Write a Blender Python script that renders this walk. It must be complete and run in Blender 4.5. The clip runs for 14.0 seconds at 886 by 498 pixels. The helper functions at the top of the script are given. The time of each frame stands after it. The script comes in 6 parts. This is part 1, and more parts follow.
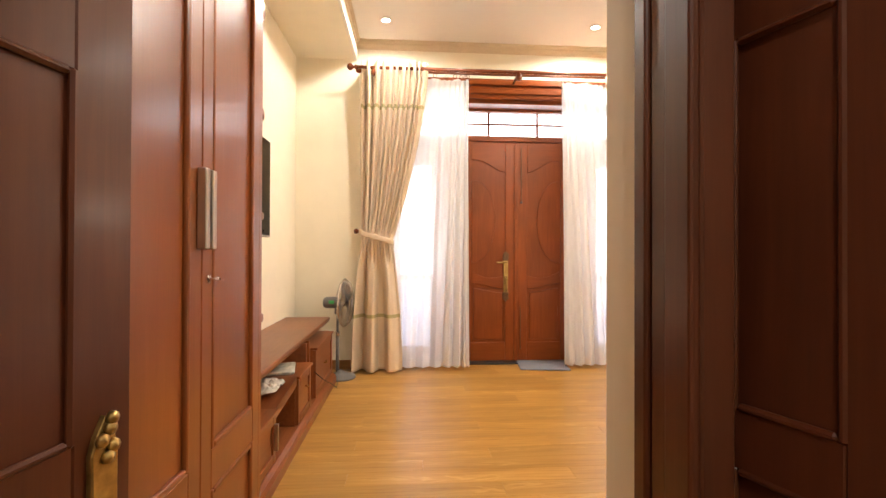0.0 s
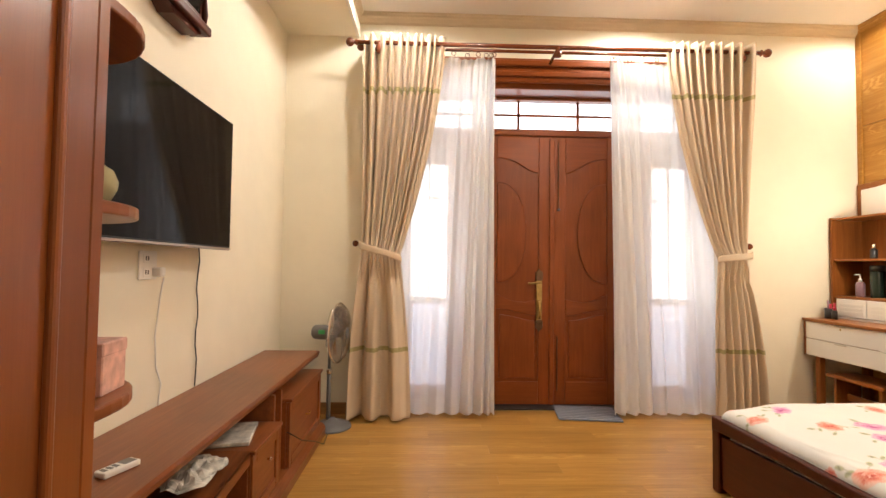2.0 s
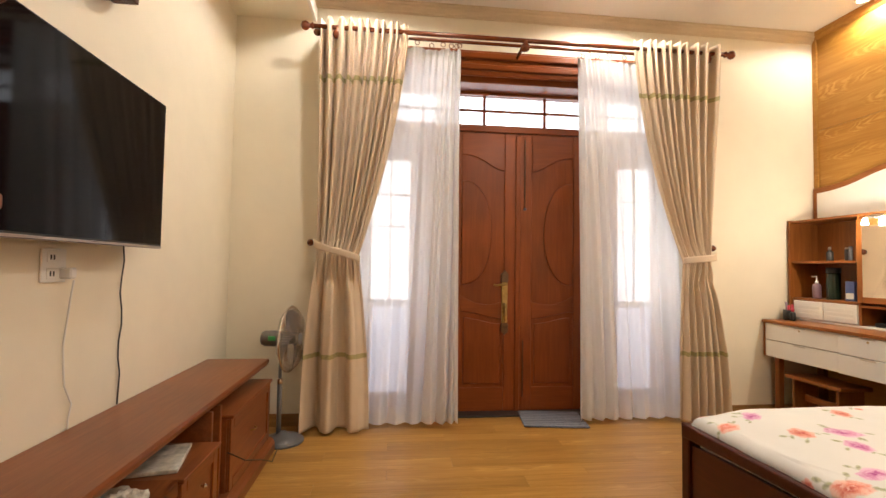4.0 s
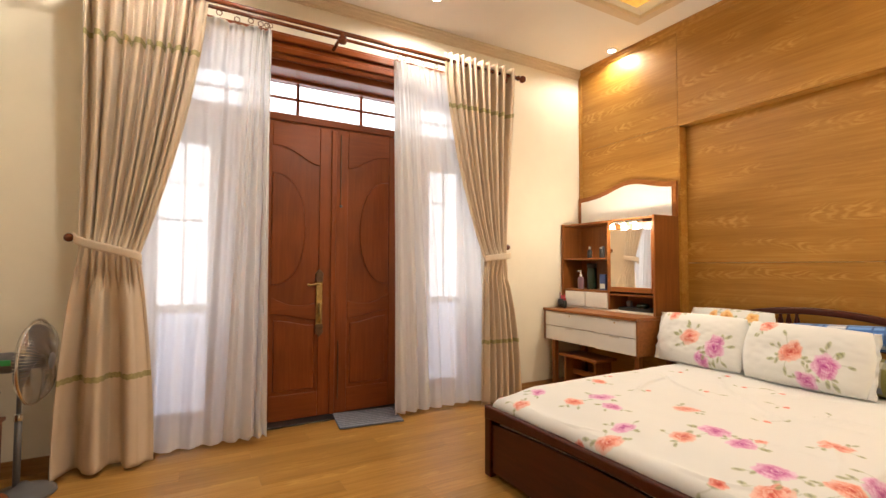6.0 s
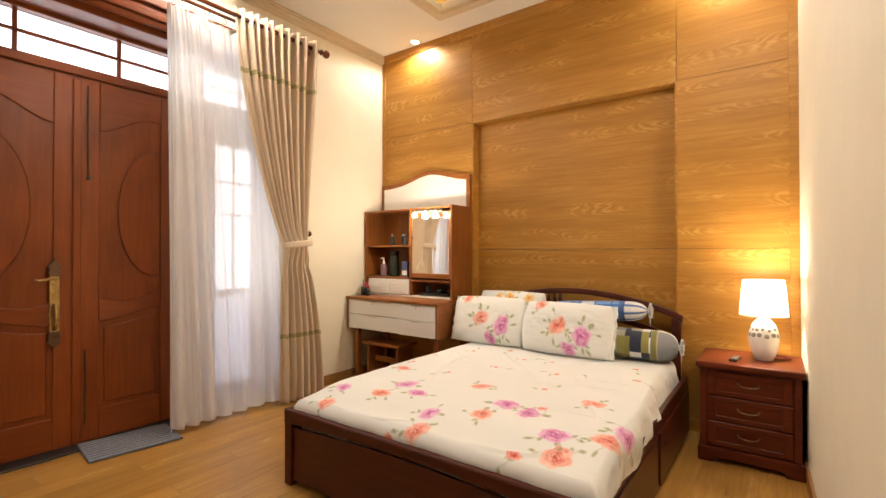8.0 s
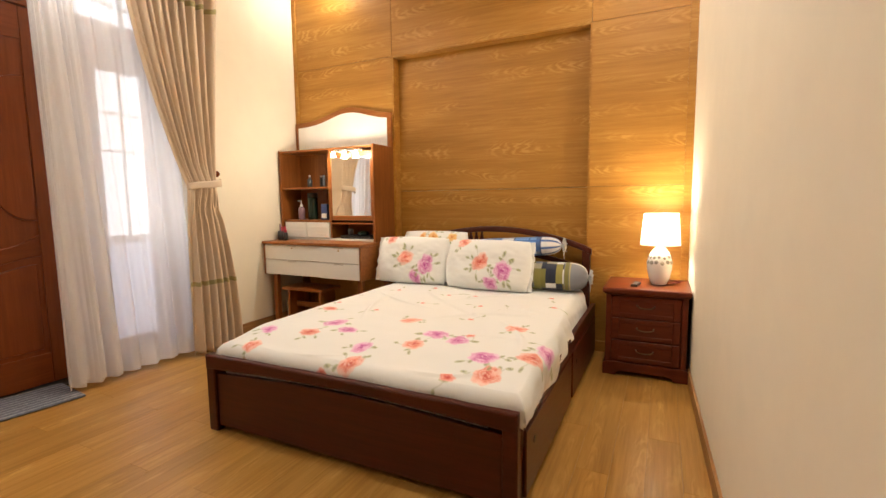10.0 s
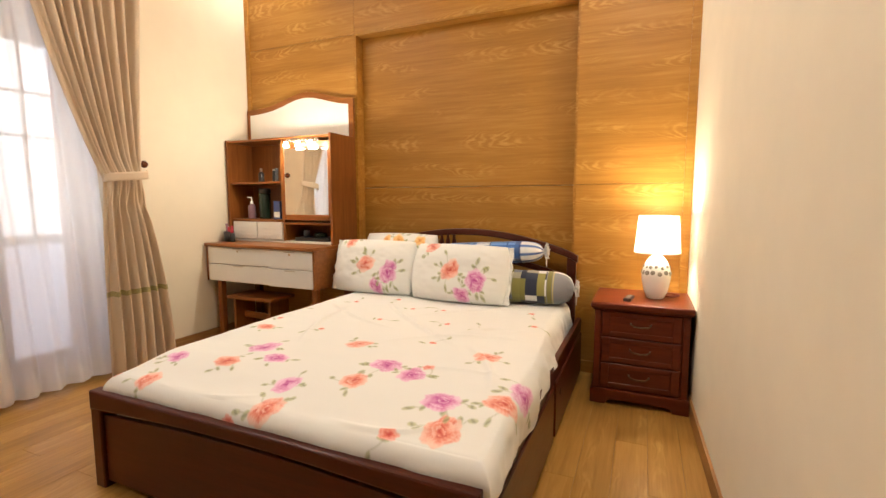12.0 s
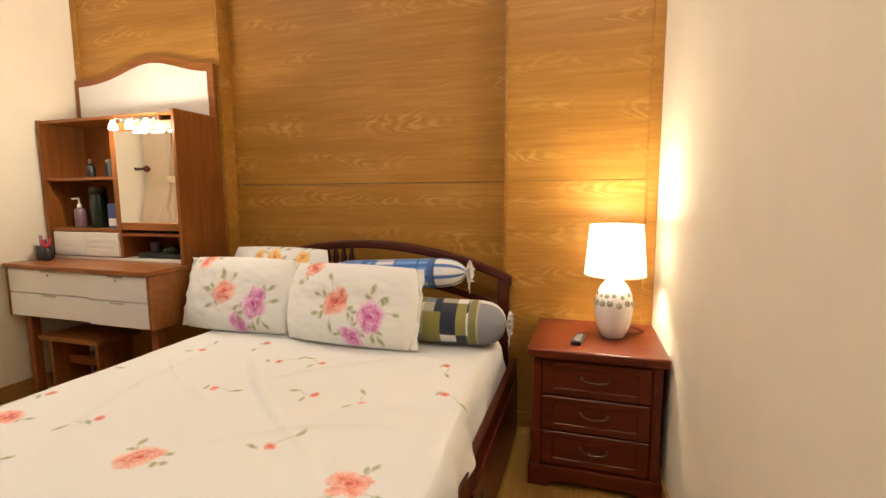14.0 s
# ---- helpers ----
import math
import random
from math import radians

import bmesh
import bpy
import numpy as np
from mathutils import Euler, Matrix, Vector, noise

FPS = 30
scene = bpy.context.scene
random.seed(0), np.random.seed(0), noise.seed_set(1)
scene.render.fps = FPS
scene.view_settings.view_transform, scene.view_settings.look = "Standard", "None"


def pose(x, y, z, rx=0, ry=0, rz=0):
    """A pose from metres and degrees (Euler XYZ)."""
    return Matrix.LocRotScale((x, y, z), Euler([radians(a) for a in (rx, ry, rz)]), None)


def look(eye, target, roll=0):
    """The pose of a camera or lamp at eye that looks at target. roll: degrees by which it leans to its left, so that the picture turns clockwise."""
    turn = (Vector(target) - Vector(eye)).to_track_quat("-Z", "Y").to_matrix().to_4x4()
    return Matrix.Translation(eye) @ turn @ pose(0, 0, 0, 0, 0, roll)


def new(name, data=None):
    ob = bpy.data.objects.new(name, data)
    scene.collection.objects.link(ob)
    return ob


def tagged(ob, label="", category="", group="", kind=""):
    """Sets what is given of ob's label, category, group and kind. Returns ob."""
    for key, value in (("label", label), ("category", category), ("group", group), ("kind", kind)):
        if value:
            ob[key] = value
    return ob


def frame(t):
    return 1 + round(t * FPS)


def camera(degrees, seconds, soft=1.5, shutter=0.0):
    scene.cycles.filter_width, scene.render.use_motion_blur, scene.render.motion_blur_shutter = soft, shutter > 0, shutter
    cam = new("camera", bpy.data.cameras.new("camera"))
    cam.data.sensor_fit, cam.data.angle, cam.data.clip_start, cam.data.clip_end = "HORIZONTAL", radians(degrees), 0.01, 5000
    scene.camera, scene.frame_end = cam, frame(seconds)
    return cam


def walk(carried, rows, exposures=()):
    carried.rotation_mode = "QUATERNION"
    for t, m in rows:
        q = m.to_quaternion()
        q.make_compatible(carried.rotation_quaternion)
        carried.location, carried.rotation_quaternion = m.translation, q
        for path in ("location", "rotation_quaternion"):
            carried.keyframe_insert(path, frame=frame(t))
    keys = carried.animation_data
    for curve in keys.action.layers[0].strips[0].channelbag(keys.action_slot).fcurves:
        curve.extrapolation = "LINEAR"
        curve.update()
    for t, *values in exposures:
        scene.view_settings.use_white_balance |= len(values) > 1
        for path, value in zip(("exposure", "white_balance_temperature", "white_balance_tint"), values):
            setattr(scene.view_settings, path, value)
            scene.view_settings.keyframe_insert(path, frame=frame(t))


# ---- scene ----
cam = camera(87.9, 14.0)
PATH = [
    (0, (-0.141, 0.162, 1.194), (0.006, 2.156, 1.208), 0.2),
    (0.5, (-0.109, 0.417, 1.203), (0.015, 2.413, 1.241), 0.3),
    (1, (-0.065, 0.669, 1.221), (0.029, 2.667, 1.276), 0.6),
    (1.5, (-0.071, 0.882, 1.224), (0.007, 2.88, 1.29), 0.5),
    (2, (-0.075, 1.053, 1.228), (-0.012, 3.05, 1.301), 0.7),
    (4.5, (-0.048, 1.263, 1.232), (0.317, 3.228, 1.315), 1.0),
    (5, (-0.073, 1.291, 1.241), (0.552, 3.189, 1.322), 0.7),
    (5.5, (-0.071, 1.303, 1.232), (0.744, 3.128, 1.314), 0.4),
    (6, (-0.054, 1.309, 1.232), (0.922, 3.052, 1.31), 0.2),
    (6.5, (-0.034, 1.328, 1.232), (1.087, 2.983, 1.308), 0.1),
    (7, (-0.005, 1.352, 1.26), (1.28, 2.884, 1.322), 0.2),
    (7.5, (0.02, 1.391, 1.262), (1.466, 2.771, 1.316), -0.0),
    (8, (0.016, 1.454, 1.244), (1.633, 2.631, 1.263), -0.1),
    (8.5, (0.0, 1.497, 1.21), (1.723, 2.512, 1.157), -0.2),
    (9, (-0.033, 1.494, 1.173), (1.731, 2.428, 1.041), -0.4),
    (11.5, (0.251, 1.578, 1.177), (2.062, 2.398, 0.961), -0.2),
    (12, (0.47, 1.602, 1.161), (2.292, 2.399, 0.956), 0.0),
    (12.5, (0.67, 1.633, 1.159), (2.506, 2.4, 0.957), 0.1),
    (13, (0.887, 1.657, 1.179), (2.742, 2.373, 0.966), -0.0),
    (13.5, (1.106, 1.662, 1.192), (2.982, 2.321, 0.973), -0.1),
    (14, (1.349, 1.652, 1.206), (3.246, 2.24, 0.974), -0.3),
]
EXPOSURE = [(0, 0.80), (0.5, 0.78), (1.0, 0.73), (1.5, 0.48), (2.2, 0.28), (4.5, 0.04), (9, 0.0), (12, 0.02), (14, -0.20)]
walk(cam, [(t, look(eye, target, roll)) for t, eye, target, roll in PATH], exposures=EXPOSURE)

# ---- world and lamps ----
world = bpy.data.worlds.new("sky")
scene.world = world
world.use_nodes = True
wn = world.node_tree.nodes
sky = wn.new("ShaderNodeTexSky")
sky.sky_type, sky.sun_disc = "NISHITA", False
sky.sun_elevation, sky.sun_rotation = radians(50), radians(180)
wn["Background"].inputs[1].default_value = 0.12
world.node_tree.links.new(sky.outputs[0], wn["Background"].inputs[0])

SPOT, SPOT_COLOUR = 82, (1.0, 0.92, 0.825)
BULB_COLOUR = (1.0, 0.85, 0.63)
# x, y and relative power
# the last two are unseen, added to light the bed side
DOWNLIGHTS = [(-0.365, 4.45, 0.28), (-0.17, 3.93, 0.62), (1.63, 4.43, 0.74), (3.54, 4.36, 0.48), (1.60, 1.72, 1.05), (3.50, 1.72, 0.52)]


def lamp(name, kind, place, energy, colour, size=0.03, aim=None, angle=150, blend=0.6):
    data = bpy.data.lights.new(name, kind)
    data.energy, data.color, data.shadow_soft_size = energy, colour, size
    ob = new(name, data)
    ob.location = place
    if kind == "SPOT":
        data.spot_size, data.spot_blend = radians(angle), blend
    if aim:
        ob.matrix_world = look(place, aim)
    return ob


# unseen corridor downlight, added to brighten the entrance door leaves
UNSEEN_CORRIDOR_LIGHT = (-0.05, -0.45)
lamp("unseen_corridor_lamp", "SPOT", (*UNSEEN_CORRIDOR_LIGHT, 2.87), 36, SPOT_COLOUR, 0.035, (*UNSEEN_CORRIDOR_LIGHT[:1], -0.449, 0), 165, 0.5)
for lx, ly, power in DOWNLIGHTS:
    lamp("downlight_lamp", "SPOT", (lx, ly, 3.335), SPOT * power, SPOT_COLOUR, 0.045, (lx, ly + 0.001, 0), 168, 0.35)
lamp("table_lamp_bulb", "POINT", (3.41, 1.525, 1.015), 42, BULB_COLOUR, 0.06)
for ly in (3.93, 4.05, 4.17):
    lamp("vanity_bulb", "POINT", (3.252, ly, 1.605), 5.5, (1.0, 0.86, 0.66), 0.02)
sun = bpy.data.lights.new("sun", "SUN")
sun.energy, sun.angle, sun.color = 1.2, radians(12), (1.0, 0.96, 0.9)
sun_ob = new("sun", sun)
sun_ob.matrix_world = look((0, 9, 12), (0, 12, 0))


# ---- materials ----
def nodes_of(name):
    m = bpy.data.materials.new(name)
    m.use_nodes = True
    nt = m.node_tree
    return m, nt, nt.nodes["Principled BSDF"]


def link(nt, a, b):
    nt.links.new(a, b)


def node(nt, kind, **kw):
    n = nt.nodes.new(kind)
    for k, v in kw.items():
        if k in n.inputs:
            n.inputs[k].default_value = v
    return n


def ramp(nt, fac, stops):
    r = nt.nodes.new("ShaderNodeValToRGB")
    while len(r.color_ramp.elements) < len(stops):
        r.color_ramp.elements.new(0.5)
    for e, (p, c) in zip(r.color_ramp.elements, stops):
        e.position, e.color = p, (*c, 1)
    link(nt, fac, r.inputs[0])
    return r.outputs[0]


def coords(nt, scale=(1, 1, 1), random_shift=False, rot=(0, 0, 0)):
    tc = nt.nodes.new("ShaderNodeTexCoord")
    mp = nt.nodes.new("ShaderNodeMapping")
    mp.inputs["Scale"].default_value = scale
    mp.inputs["Rotation"].default_value = rot
    link(nt, tc.outputs["Object"], mp.inputs["Vector"])
    if random_shift:
        oi = nt.nodes.new("ShaderNodeObjectInfo")
        mul = nt.nodes.new("ShaderNodeVectorMath")
        mul.operation = "SCALE"
        mul.inputs[0].default_value = (17.3, 9.1, 5.7)
        link(nt, oi.outputs["Random"], mul.inputs["Scale"])
        link(nt, mul.outputs[0], mp.inputs["Location"])
    return mp.outputs[0]


def bump(nt, bsdf, height, strength, distance=0.002):
    b = nt.nodes.new("ShaderNodeBump")
    b.inputs["Strength"].default_value, b.inputs["Distance"].default_value = strength, distance
    link(nt, height, b.inputs["Height"])
    link(nt, b.outputs[0], bsdf.inputs["Normal"])


def plain(name, colour, rough=0.5, metal=0.0, vary=0.12, scale=8.0, relief=0.1, fine=180.0):
    """A painted, plastic or metal surface with cloudy variation and a fine grain."""
    m, nt, p = nodes_of(name)
    v = coords(nt)
    n1 = node(nt, "ShaderNodeTexNoise", Scale=scale, Detail=4.0)
    n2 = node(nt, "ShaderNodeTexNoise", Scale=fine, Detail=3.0)
    link(nt, v, n1.inputs["Vector"]), link(nt, v, n2.inputs["Vector"])
    c = Vector(colour)
    link(nt, ramp(nt, n1.outputs[0], [(0.3, c * (1 - vary)), (0.7, c * (1 + vary * 0.5))]), p.inputs["Base Color"])
    p.inputs["Roughness"].default_value, p.inputs["Metallic"].default_value = rough, metal
    bump(nt, p, n2.outputs[0], relief, 0.001)
    return m


def wood(name, dark, mid, light, along="z", rough=0.35, grain=1.0, coat=0.03, figure=3.0, spec=0.28, streak=0.30, cloud=0.6, coat_rough=0.27):
    """Stained timber: long streaks along one axis over a slow cloudy change of tone."""
    m, nt, p = nodes_of(name)
    s = {"x": (0.9, 14, 14), "y": (14, 0.9, 14), "z": (14, 14, 0.9)}[along]
    v = coords(nt, s, True)
    n1 = node(nt, "ShaderNodeTexNoise", Scale=figure * grain, Detail=6.0, Roughness=0.62, Distortion=0.6)
    s2 = tuple(5 * k if k > 1 else 2 * k for k in s)
    n2 = node(nt, "ShaderNodeTexNoise", Scale=4.0 * grain, Detail=3.0)
    link(nt, v, n1.inputs["Vector"]), link(nt, coords(nt, s2, True), n2.inputs["Vector"])
    n3 = node(nt, "ShaderNodeTexNoise", Scale=1.8, Detail=2.0)
    link(nt, coords(nt, (1, 1, 1), True), n3.inputs["Vector"])
    base = ramp(nt, n1.outputs[0], [(0.28, dark), (0.5, mid), (0.74, light)])
    mix = nt.nodes.new("ShaderNodeMix")
    mix.data_type, mix.blend_type = "RGBA", "MULTIPLY"
    mix.inputs[0].default_value = streak
    link(nt, base, mix.inputs[6])
    link(nt, ramp(nt, n2.outputs[0], [(0.3, (0.62, 0.58, 0.55)), (0.65, (1.05, 1.05, 1.05))]), mix.inputs[7])
    mix2 = nt.nodes.new("ShaderNodeMix")
    mix2.data_type, mix2.blend_type = "RGBA", "MULTIPLY"
    mix2.inputs[0].default_value = cloud
    link(nt, mix.outputs[2], mix2.inputs[6])
    link(nt, ramp(nt, n3.outputs[0], [(0.3, (0.74, 0.72, 0.70)), (0.7, (1.12, 1.12, 1.12))]), mix2.inputs[7])
    link(nt, mix2.outputs[2], p.inputs["Base Color"])
    link(nt, ramp(nt, n2.outputs[0], [(0.3, (rough + 0.02,) * 3), (0.7, (rough - 0.02,) * 3)]), p.inputs["Roughness"])
    p.inputs["Coat Weight"].default_value = coat
    p.inputs["Specular IOR Level"].default_value = spec
    p.inputs["Coat Roughness"].default_value = coat_rough
    bump(nt, p, n2.outputs[0], 0.05, 0.001)
    return m


def oak_print(name, dark, mid, light, along="y", rough=0.42, pitch=0.20, figure=0.5, uneven=0.03, streak=0.7, turns=8.0):
    """Oak decor: rows of nested flame arches on long fine streaks, printed at a steady pitch."""
    m, nt, p = nodes_of(name)

    def op(kind, a, b=None, c=None):
        n = nt.nodes.new("ShaderNodeMath")
        n.operation = kind
        for k, q in enumerate((a, b, c)):
            if q is None:
                continue
            if isinstance(q, (int, float)):
                n.inputs[k].default_value = q
            else:
                link(nt, q, n.inputs[k])
        return n.outputs[0]

    def noise_at(scale, detail=3.0, size=1.0, rough_=0.55):
        n = node(nt, "ShaderNodeTexNoise", Scale=size, Detail=detail, Roughness=rough_)
        link(nt, coords(nt, scale, True), n.inputs["Vector"])
        return n.outputs[0]

    stretch = (lambda a, b: (b, a, b)) if along == "y" else (lambda a, b: (a, b, b))
    sep = nt.nodes.new("ShaderNodeSeparateXYZ")
    link(nt, coords(nt, (1, 1, 1), True), sep.inputs[0])
    run, rise = (sep.outputs[1], sep.outputs[2]) if along == "y" else (sep.outputs[0], sep.outputs[1])
    sway = noise_at(stretch(1.6, 3.0), 3.0)
    row = op("ADD", op("DIVIDE", rise, pitch), op("MULTIPLY", sway, 1.5))
    across = op("SUBTRACT", op("FRACT", row), 0.5)
    square = op("MULTIPLY", across, across)
    ragged = noise_at(stretch(7.0, 30.0), 4.0)
    phase = op("ADD", op("ADD", op("MULTIPLY", run, turns), op("MULTIPLY", square, 22.0)), op("MULTIPLY", ragged, 2.4))
    ring = op("POWER", op("MULTIPLY_ADD", op("SINE", op("MULTIPLY", phase, 6.283)), 0.5, 0.5), 1.6)
    core = op("MAXIMUM", op("MULTIPLY_ADD", square, -9.0, 1.0), 0.0)
    patch = noise_at(stretch(2.2, 6.0), 2.0)
    where = op("MINIMUM", op("MAXIMUM", op("MULTIPLY_ADD", patch, 5.0, -2.2), 0.0), 1.0)
    flame = op("MULTIPLY", op("MULTIPLY", ring, core), op("MULTIPLY", where, figure))
    fine = noise_at(stretch(2.6, 60.0), 5.0, 1.0, 0.62)
    broad = noise_at(stretch(0.8, 9.0), 3.0)
    base = op("ADD", op("MULTIPLY_ADD", fine, streak, 0.5 - streak * 0.5), op("MULTIPLY_ADD", broad, 0.5, -0.25))
    tone = nt.nodes.new("ShaderNodeMix")
    tone.data_type, tone.blend_type = "RGBA", "MULTIPLY"
    tone.inputs[0].default_value = 1.0
    oi = nt.nodes.new("ShaderNodeObjectInfo")
    link(nt, ramp(nt, op("ADD", base, flame), [(0.22, dark), (0.50, mid), (0.92, light)]), tone.inputs[6])
    link(nt, ramp(nt, oi.outputs["Random"], [(0.0, (1 - uneven,) * 3), (1.0, (1 + uneven * 0.6,) * 3)]), tone.inputs[7])
    link(nt, tone.outputs[2], p.inputs["Base Color"])
    p.inputs["Roughness"].default_value = rough
    p.inputs["Specular IOR Level"].default_value = 0.35
    bump(nt, p, fine, 0.06, 0.001)
    return m


def cloth(name, colour, weave=420.0, translucent=0.0, rough=0.85, vary=0.08, printed=False, open_weave=0.0):
    m, nt, p = nodes_of(name)
    v = coords(nt)
    w1 = node(nt, "ShaderNodeTexWave", Scale=weave / 6.28, Distortion=0.6)
    w1.bands_direction = "Z"
    w2 = node(nt, "ShaderNodeTexNoise", Scale=weave, Detail=2.0)
    link(nt, v, w1.inputs["Vector"]), link(nt, v, w2.inputs["Vector"])
    n1 = node(nt, "ShaderNodeTexNoise", Scale=5.0, Detail=4.0)
    link(nt, v, n1.inputs["Vector"])
    p.inputs["Roughness"].default_value = rough
    p.inputs["Sheen Weight"].default_value = 0.15
    if printed:
        at = nt.nodes.new("ShaderNodeAttribute")
        at.attribute_name = "print"
        link(nt, at.outputs["Color"], p.inputs["Base Color"])
    else:
        c = Vector(colour)
        link(nt, ramp(nt, n1.outputs[0], [(0.3, c * (1 - vary)), (0.7, c)]), p.inputs["Base Color"])
    bump(nt, p, w2.outputs[0], 0.15, 0.001)
    if translucent:
        out = nt.nodes["Material Output"]
        tr = nt.nodes.new("ShaderNodeBsdfTranslucent")
        tr.inputs[0].default_value = (*colour, 1)
        mx = nt.nodes.new("ShaderNodeMixShader")
        mx.inputs[0].default_value = translucent
        link(nt, p.outputs[0], mx.inputs[1])
        link(nt, tr.outputs[0], mx.inputs[2])
        link(nt, mx.outputs[0], out.inputs[0])
        if open_weave:
            tp = nt.nodes.new("ShaderNodeBsdfTransparent")
            mo_ = nt.nodes.new("ShaderNodeMixShader")
            mo_.inputs[0].default_value = open_weave
            link(nt, mx.outputs[0], mo_.inputs[1])
            link(nt, tp.outputs[0], mo_.inputs[2])
            link(nt, mo_.outputs[0], out.inputs[0])
    return m


def sheer(name):
    """Fine voile: threads that scatter, with open gaps between them."""
    m, nt, p = nodes_of(name)
    out = nt.nodes["Material Output"]
    p.inputs["Base Color"].default_value = (0.95, 0.94, 0.92, 1)
    p.inputs["Roughness"].default_value = 0.9
    tr = nt.nodes.new("ShaderNodeBsdfTranslucent")
    tr.inputs[0].default_value = (0.95, 0.94, 0.95, 1)
    tp = nt.nodes.new("ShaderNodeBsdfTransparent")
    a = nt.nodes.new("ShaderNodeMixShader")
    a.inputs[0].default_value = 0.48
    b = nt.nodes.new("ShaderNodeMixShader")
    v = coords(nt)
    n = node(nt, "ShaderNodeTexNoise", Scale=400.0, Detail=2.0)
    link(nt, v, n.inputs["Vector"])
    link(nt, ramp(nt, n.outputs[0], [(0.3, (0.13,) * 3), (0.7, (0.20,) * 3)]), b.inputs[0])
    link(nt, p.outputs[0], a.inputs[1]), link(nt, tr.outputs[0], a.inputs[2])
    link(nt, a.outputs[0], b.inputs[1]), link(nt, tp.outputs[0], b.inputs[2])
    link(nt, b.outputs[0], out.inputs[0])
    return m


def glow(name, colour, strength):
    m, nt, p = nodes_of(name)
    p.inputs["Base Color"].default_value = (*colour, 1)
    p.inputs["Emission Color"].default_value = (*colour, 1)
    p.inputs["Emission Strength"].default_value = strength
    return m


def glass_mat(name):
    m, nt, p = nodes_of(name)
    p.inputs["Base Color"].default_value = (1, 1, 1, 1)
    p.inputs["Roughness"].default_value, p.inputs["Transmission Weight"].default_value = 0.02, 1.0
    p.inputs["IOR"].default_value = 1.1
    return m


M_WALL = plain("cream_wallpaper", (0.84, 0.77, 0.62), 0.75, 0, 0.025, 6.0, 0.3, 260)
M_CEIL = plain("white_ceiling_paint", (0.82, 0.78, 0.71), 0.8, 0, 0.03, 2.0, 0.08)
M_CROWN = plain("beige_crown_paint", (0.66, 0.54, 0.37), 0.6, 0, 0.06, 5.0, 0.08)
M_WHITE = plain("white_lacquer", (0.80, 0.78, 0.73), 0.35, 0, 0.03, 4.0, 0.04)
M_FLOOR = oak_print("oak_floor_laminate", (0.29, 0.138, 0.029), (0.42, 0.218, 0.050), (0.56, 0.325, 0.100), "x", 0.30, 0.142, 0.36, 0.12, 0.85, 5.0)
M_PANEL = oak_print("oak_wall_panel", (0.275, 0.112, 0.014), (0.40, 0.186, 0.029), (0.57, 0.315, 0.074), "y", 0.45, 0.20, 0.38, 0.03, 0.55, 11.0)
M_GAP = plain("dark_joint", (0.10, 0.055, 0.02), 0.8)
M_RED = wood("reddish_wardrobe_wood", (0.222, 0.060, 0.013), (0.240, 0.066, 0.0145), (0.262, 0.075, 0.0175), "z", 0.30, coat=0.36, spec=0.4, streak=0.16, cloud=1.0, figure=1.6, coat_rough=0.20)
M_REDY = wood("reddish_stand_wood", (0.185, 0.052, 0.015), (0.225, 0.068, 0.020), (0.28, 0.092, 0.030), "y", 0.32, coat=0.15, streak=0.12, cloud=1.0)
M_DOOR = wood("orange_brown_door_wood", (0.205, 0.046, 0.0085), (0.240, 0.056, 0.0105), (0.280, 0.072, 0.0145), "z", 0.33, streak=0.18, cloud=0.8)
M_DOORX = wood("orange_brown_rail_wood", (0.205, 0.046, 0.0085), (0.240, 0.056, 0.0105), (0.280, 0.072, 0.0145), "x", 0.33, streak=0.18, cloud=0.8)
M_ENTRY = wood("dark_entry_door_wood", (0.082, 0.021, 0.009), (0.100, 0.026, 0.011), (0.120, 0.033, 0.014), "z", 0.36, coat=0.10, spec=0.3, streak=0.12, cloud=0.9, figure=1.8, coat_rough=0.18)
M_BED = wood("dark_bed_wood", (0.056, 0.0095, 0.0042), (0.072, 0.0125, 0.0055), (0.090, 0.0165, 0.0072), "y", 0.30, coat=0.10)
M_BEDX = wood("dark_bed_side_wood", (0.056, 0.0095, 0.0042), (0.072, 0.0125, 0.0055), (0.090, 0.0165, 0.0072), "x", 0.30, coat=0.10)
M_NIGHT = wood("mahogany_nightstand_wood", (0.090, 0.0145, 0.005), (0.115, 0.020, 0.0065), (0.145, 0.028, 0.009), "y", 0.36, coat=0.03)
M_VAN = wood("honey_vanity_wood", (0.205, 0.062, 0.013), (0.250, 0.082, 0.018), (0.310, 0.112, 0.027), "z", 0.32, coat=0.12, streak=0.25)
M_VANY = wood("honey_vanity_top_wood", (0.23, 0.074, 0.017), (0.29, 0.100, 0.024), (0.37, 0.145, 0.038), "y", 0.3)
M_ROD = wood("polished_rod_wood", (0.10, 0.022, 0.008), (0.16, 0.038, 0.012), (0.22, 0.058, 0.02), "x", 0.25, coat=0.5)
M_BASE = wood("tan_baseboard_wood", (0.30, 0.15, 0.05), (0.38, 0.20, 0.07), (0.46, 0.26, 0.1), "x", 0.45)
M_CURTAIN = cloth("beige_curtain_cloth", (0.78, 0.63, 0.455), 500, 0.16)
M_BAND = plain("olive_gold_trim", (0.48, 0.40, 0.17), 0.5, 0, 0.5, 160.0, 0.6, 400)
M_SHEER = sheer("white_voile")
M_BRASS = plain("aged_brass", (0.50, 0.34, 0.12), 0.32, 0.9, 0.35, 40.0, 0.1)
M_BRONZE = plain("dark_bronze", (0.16, 0.10, 0.06), 0.35, 0.9, 0.3, 40.0, 0.1)
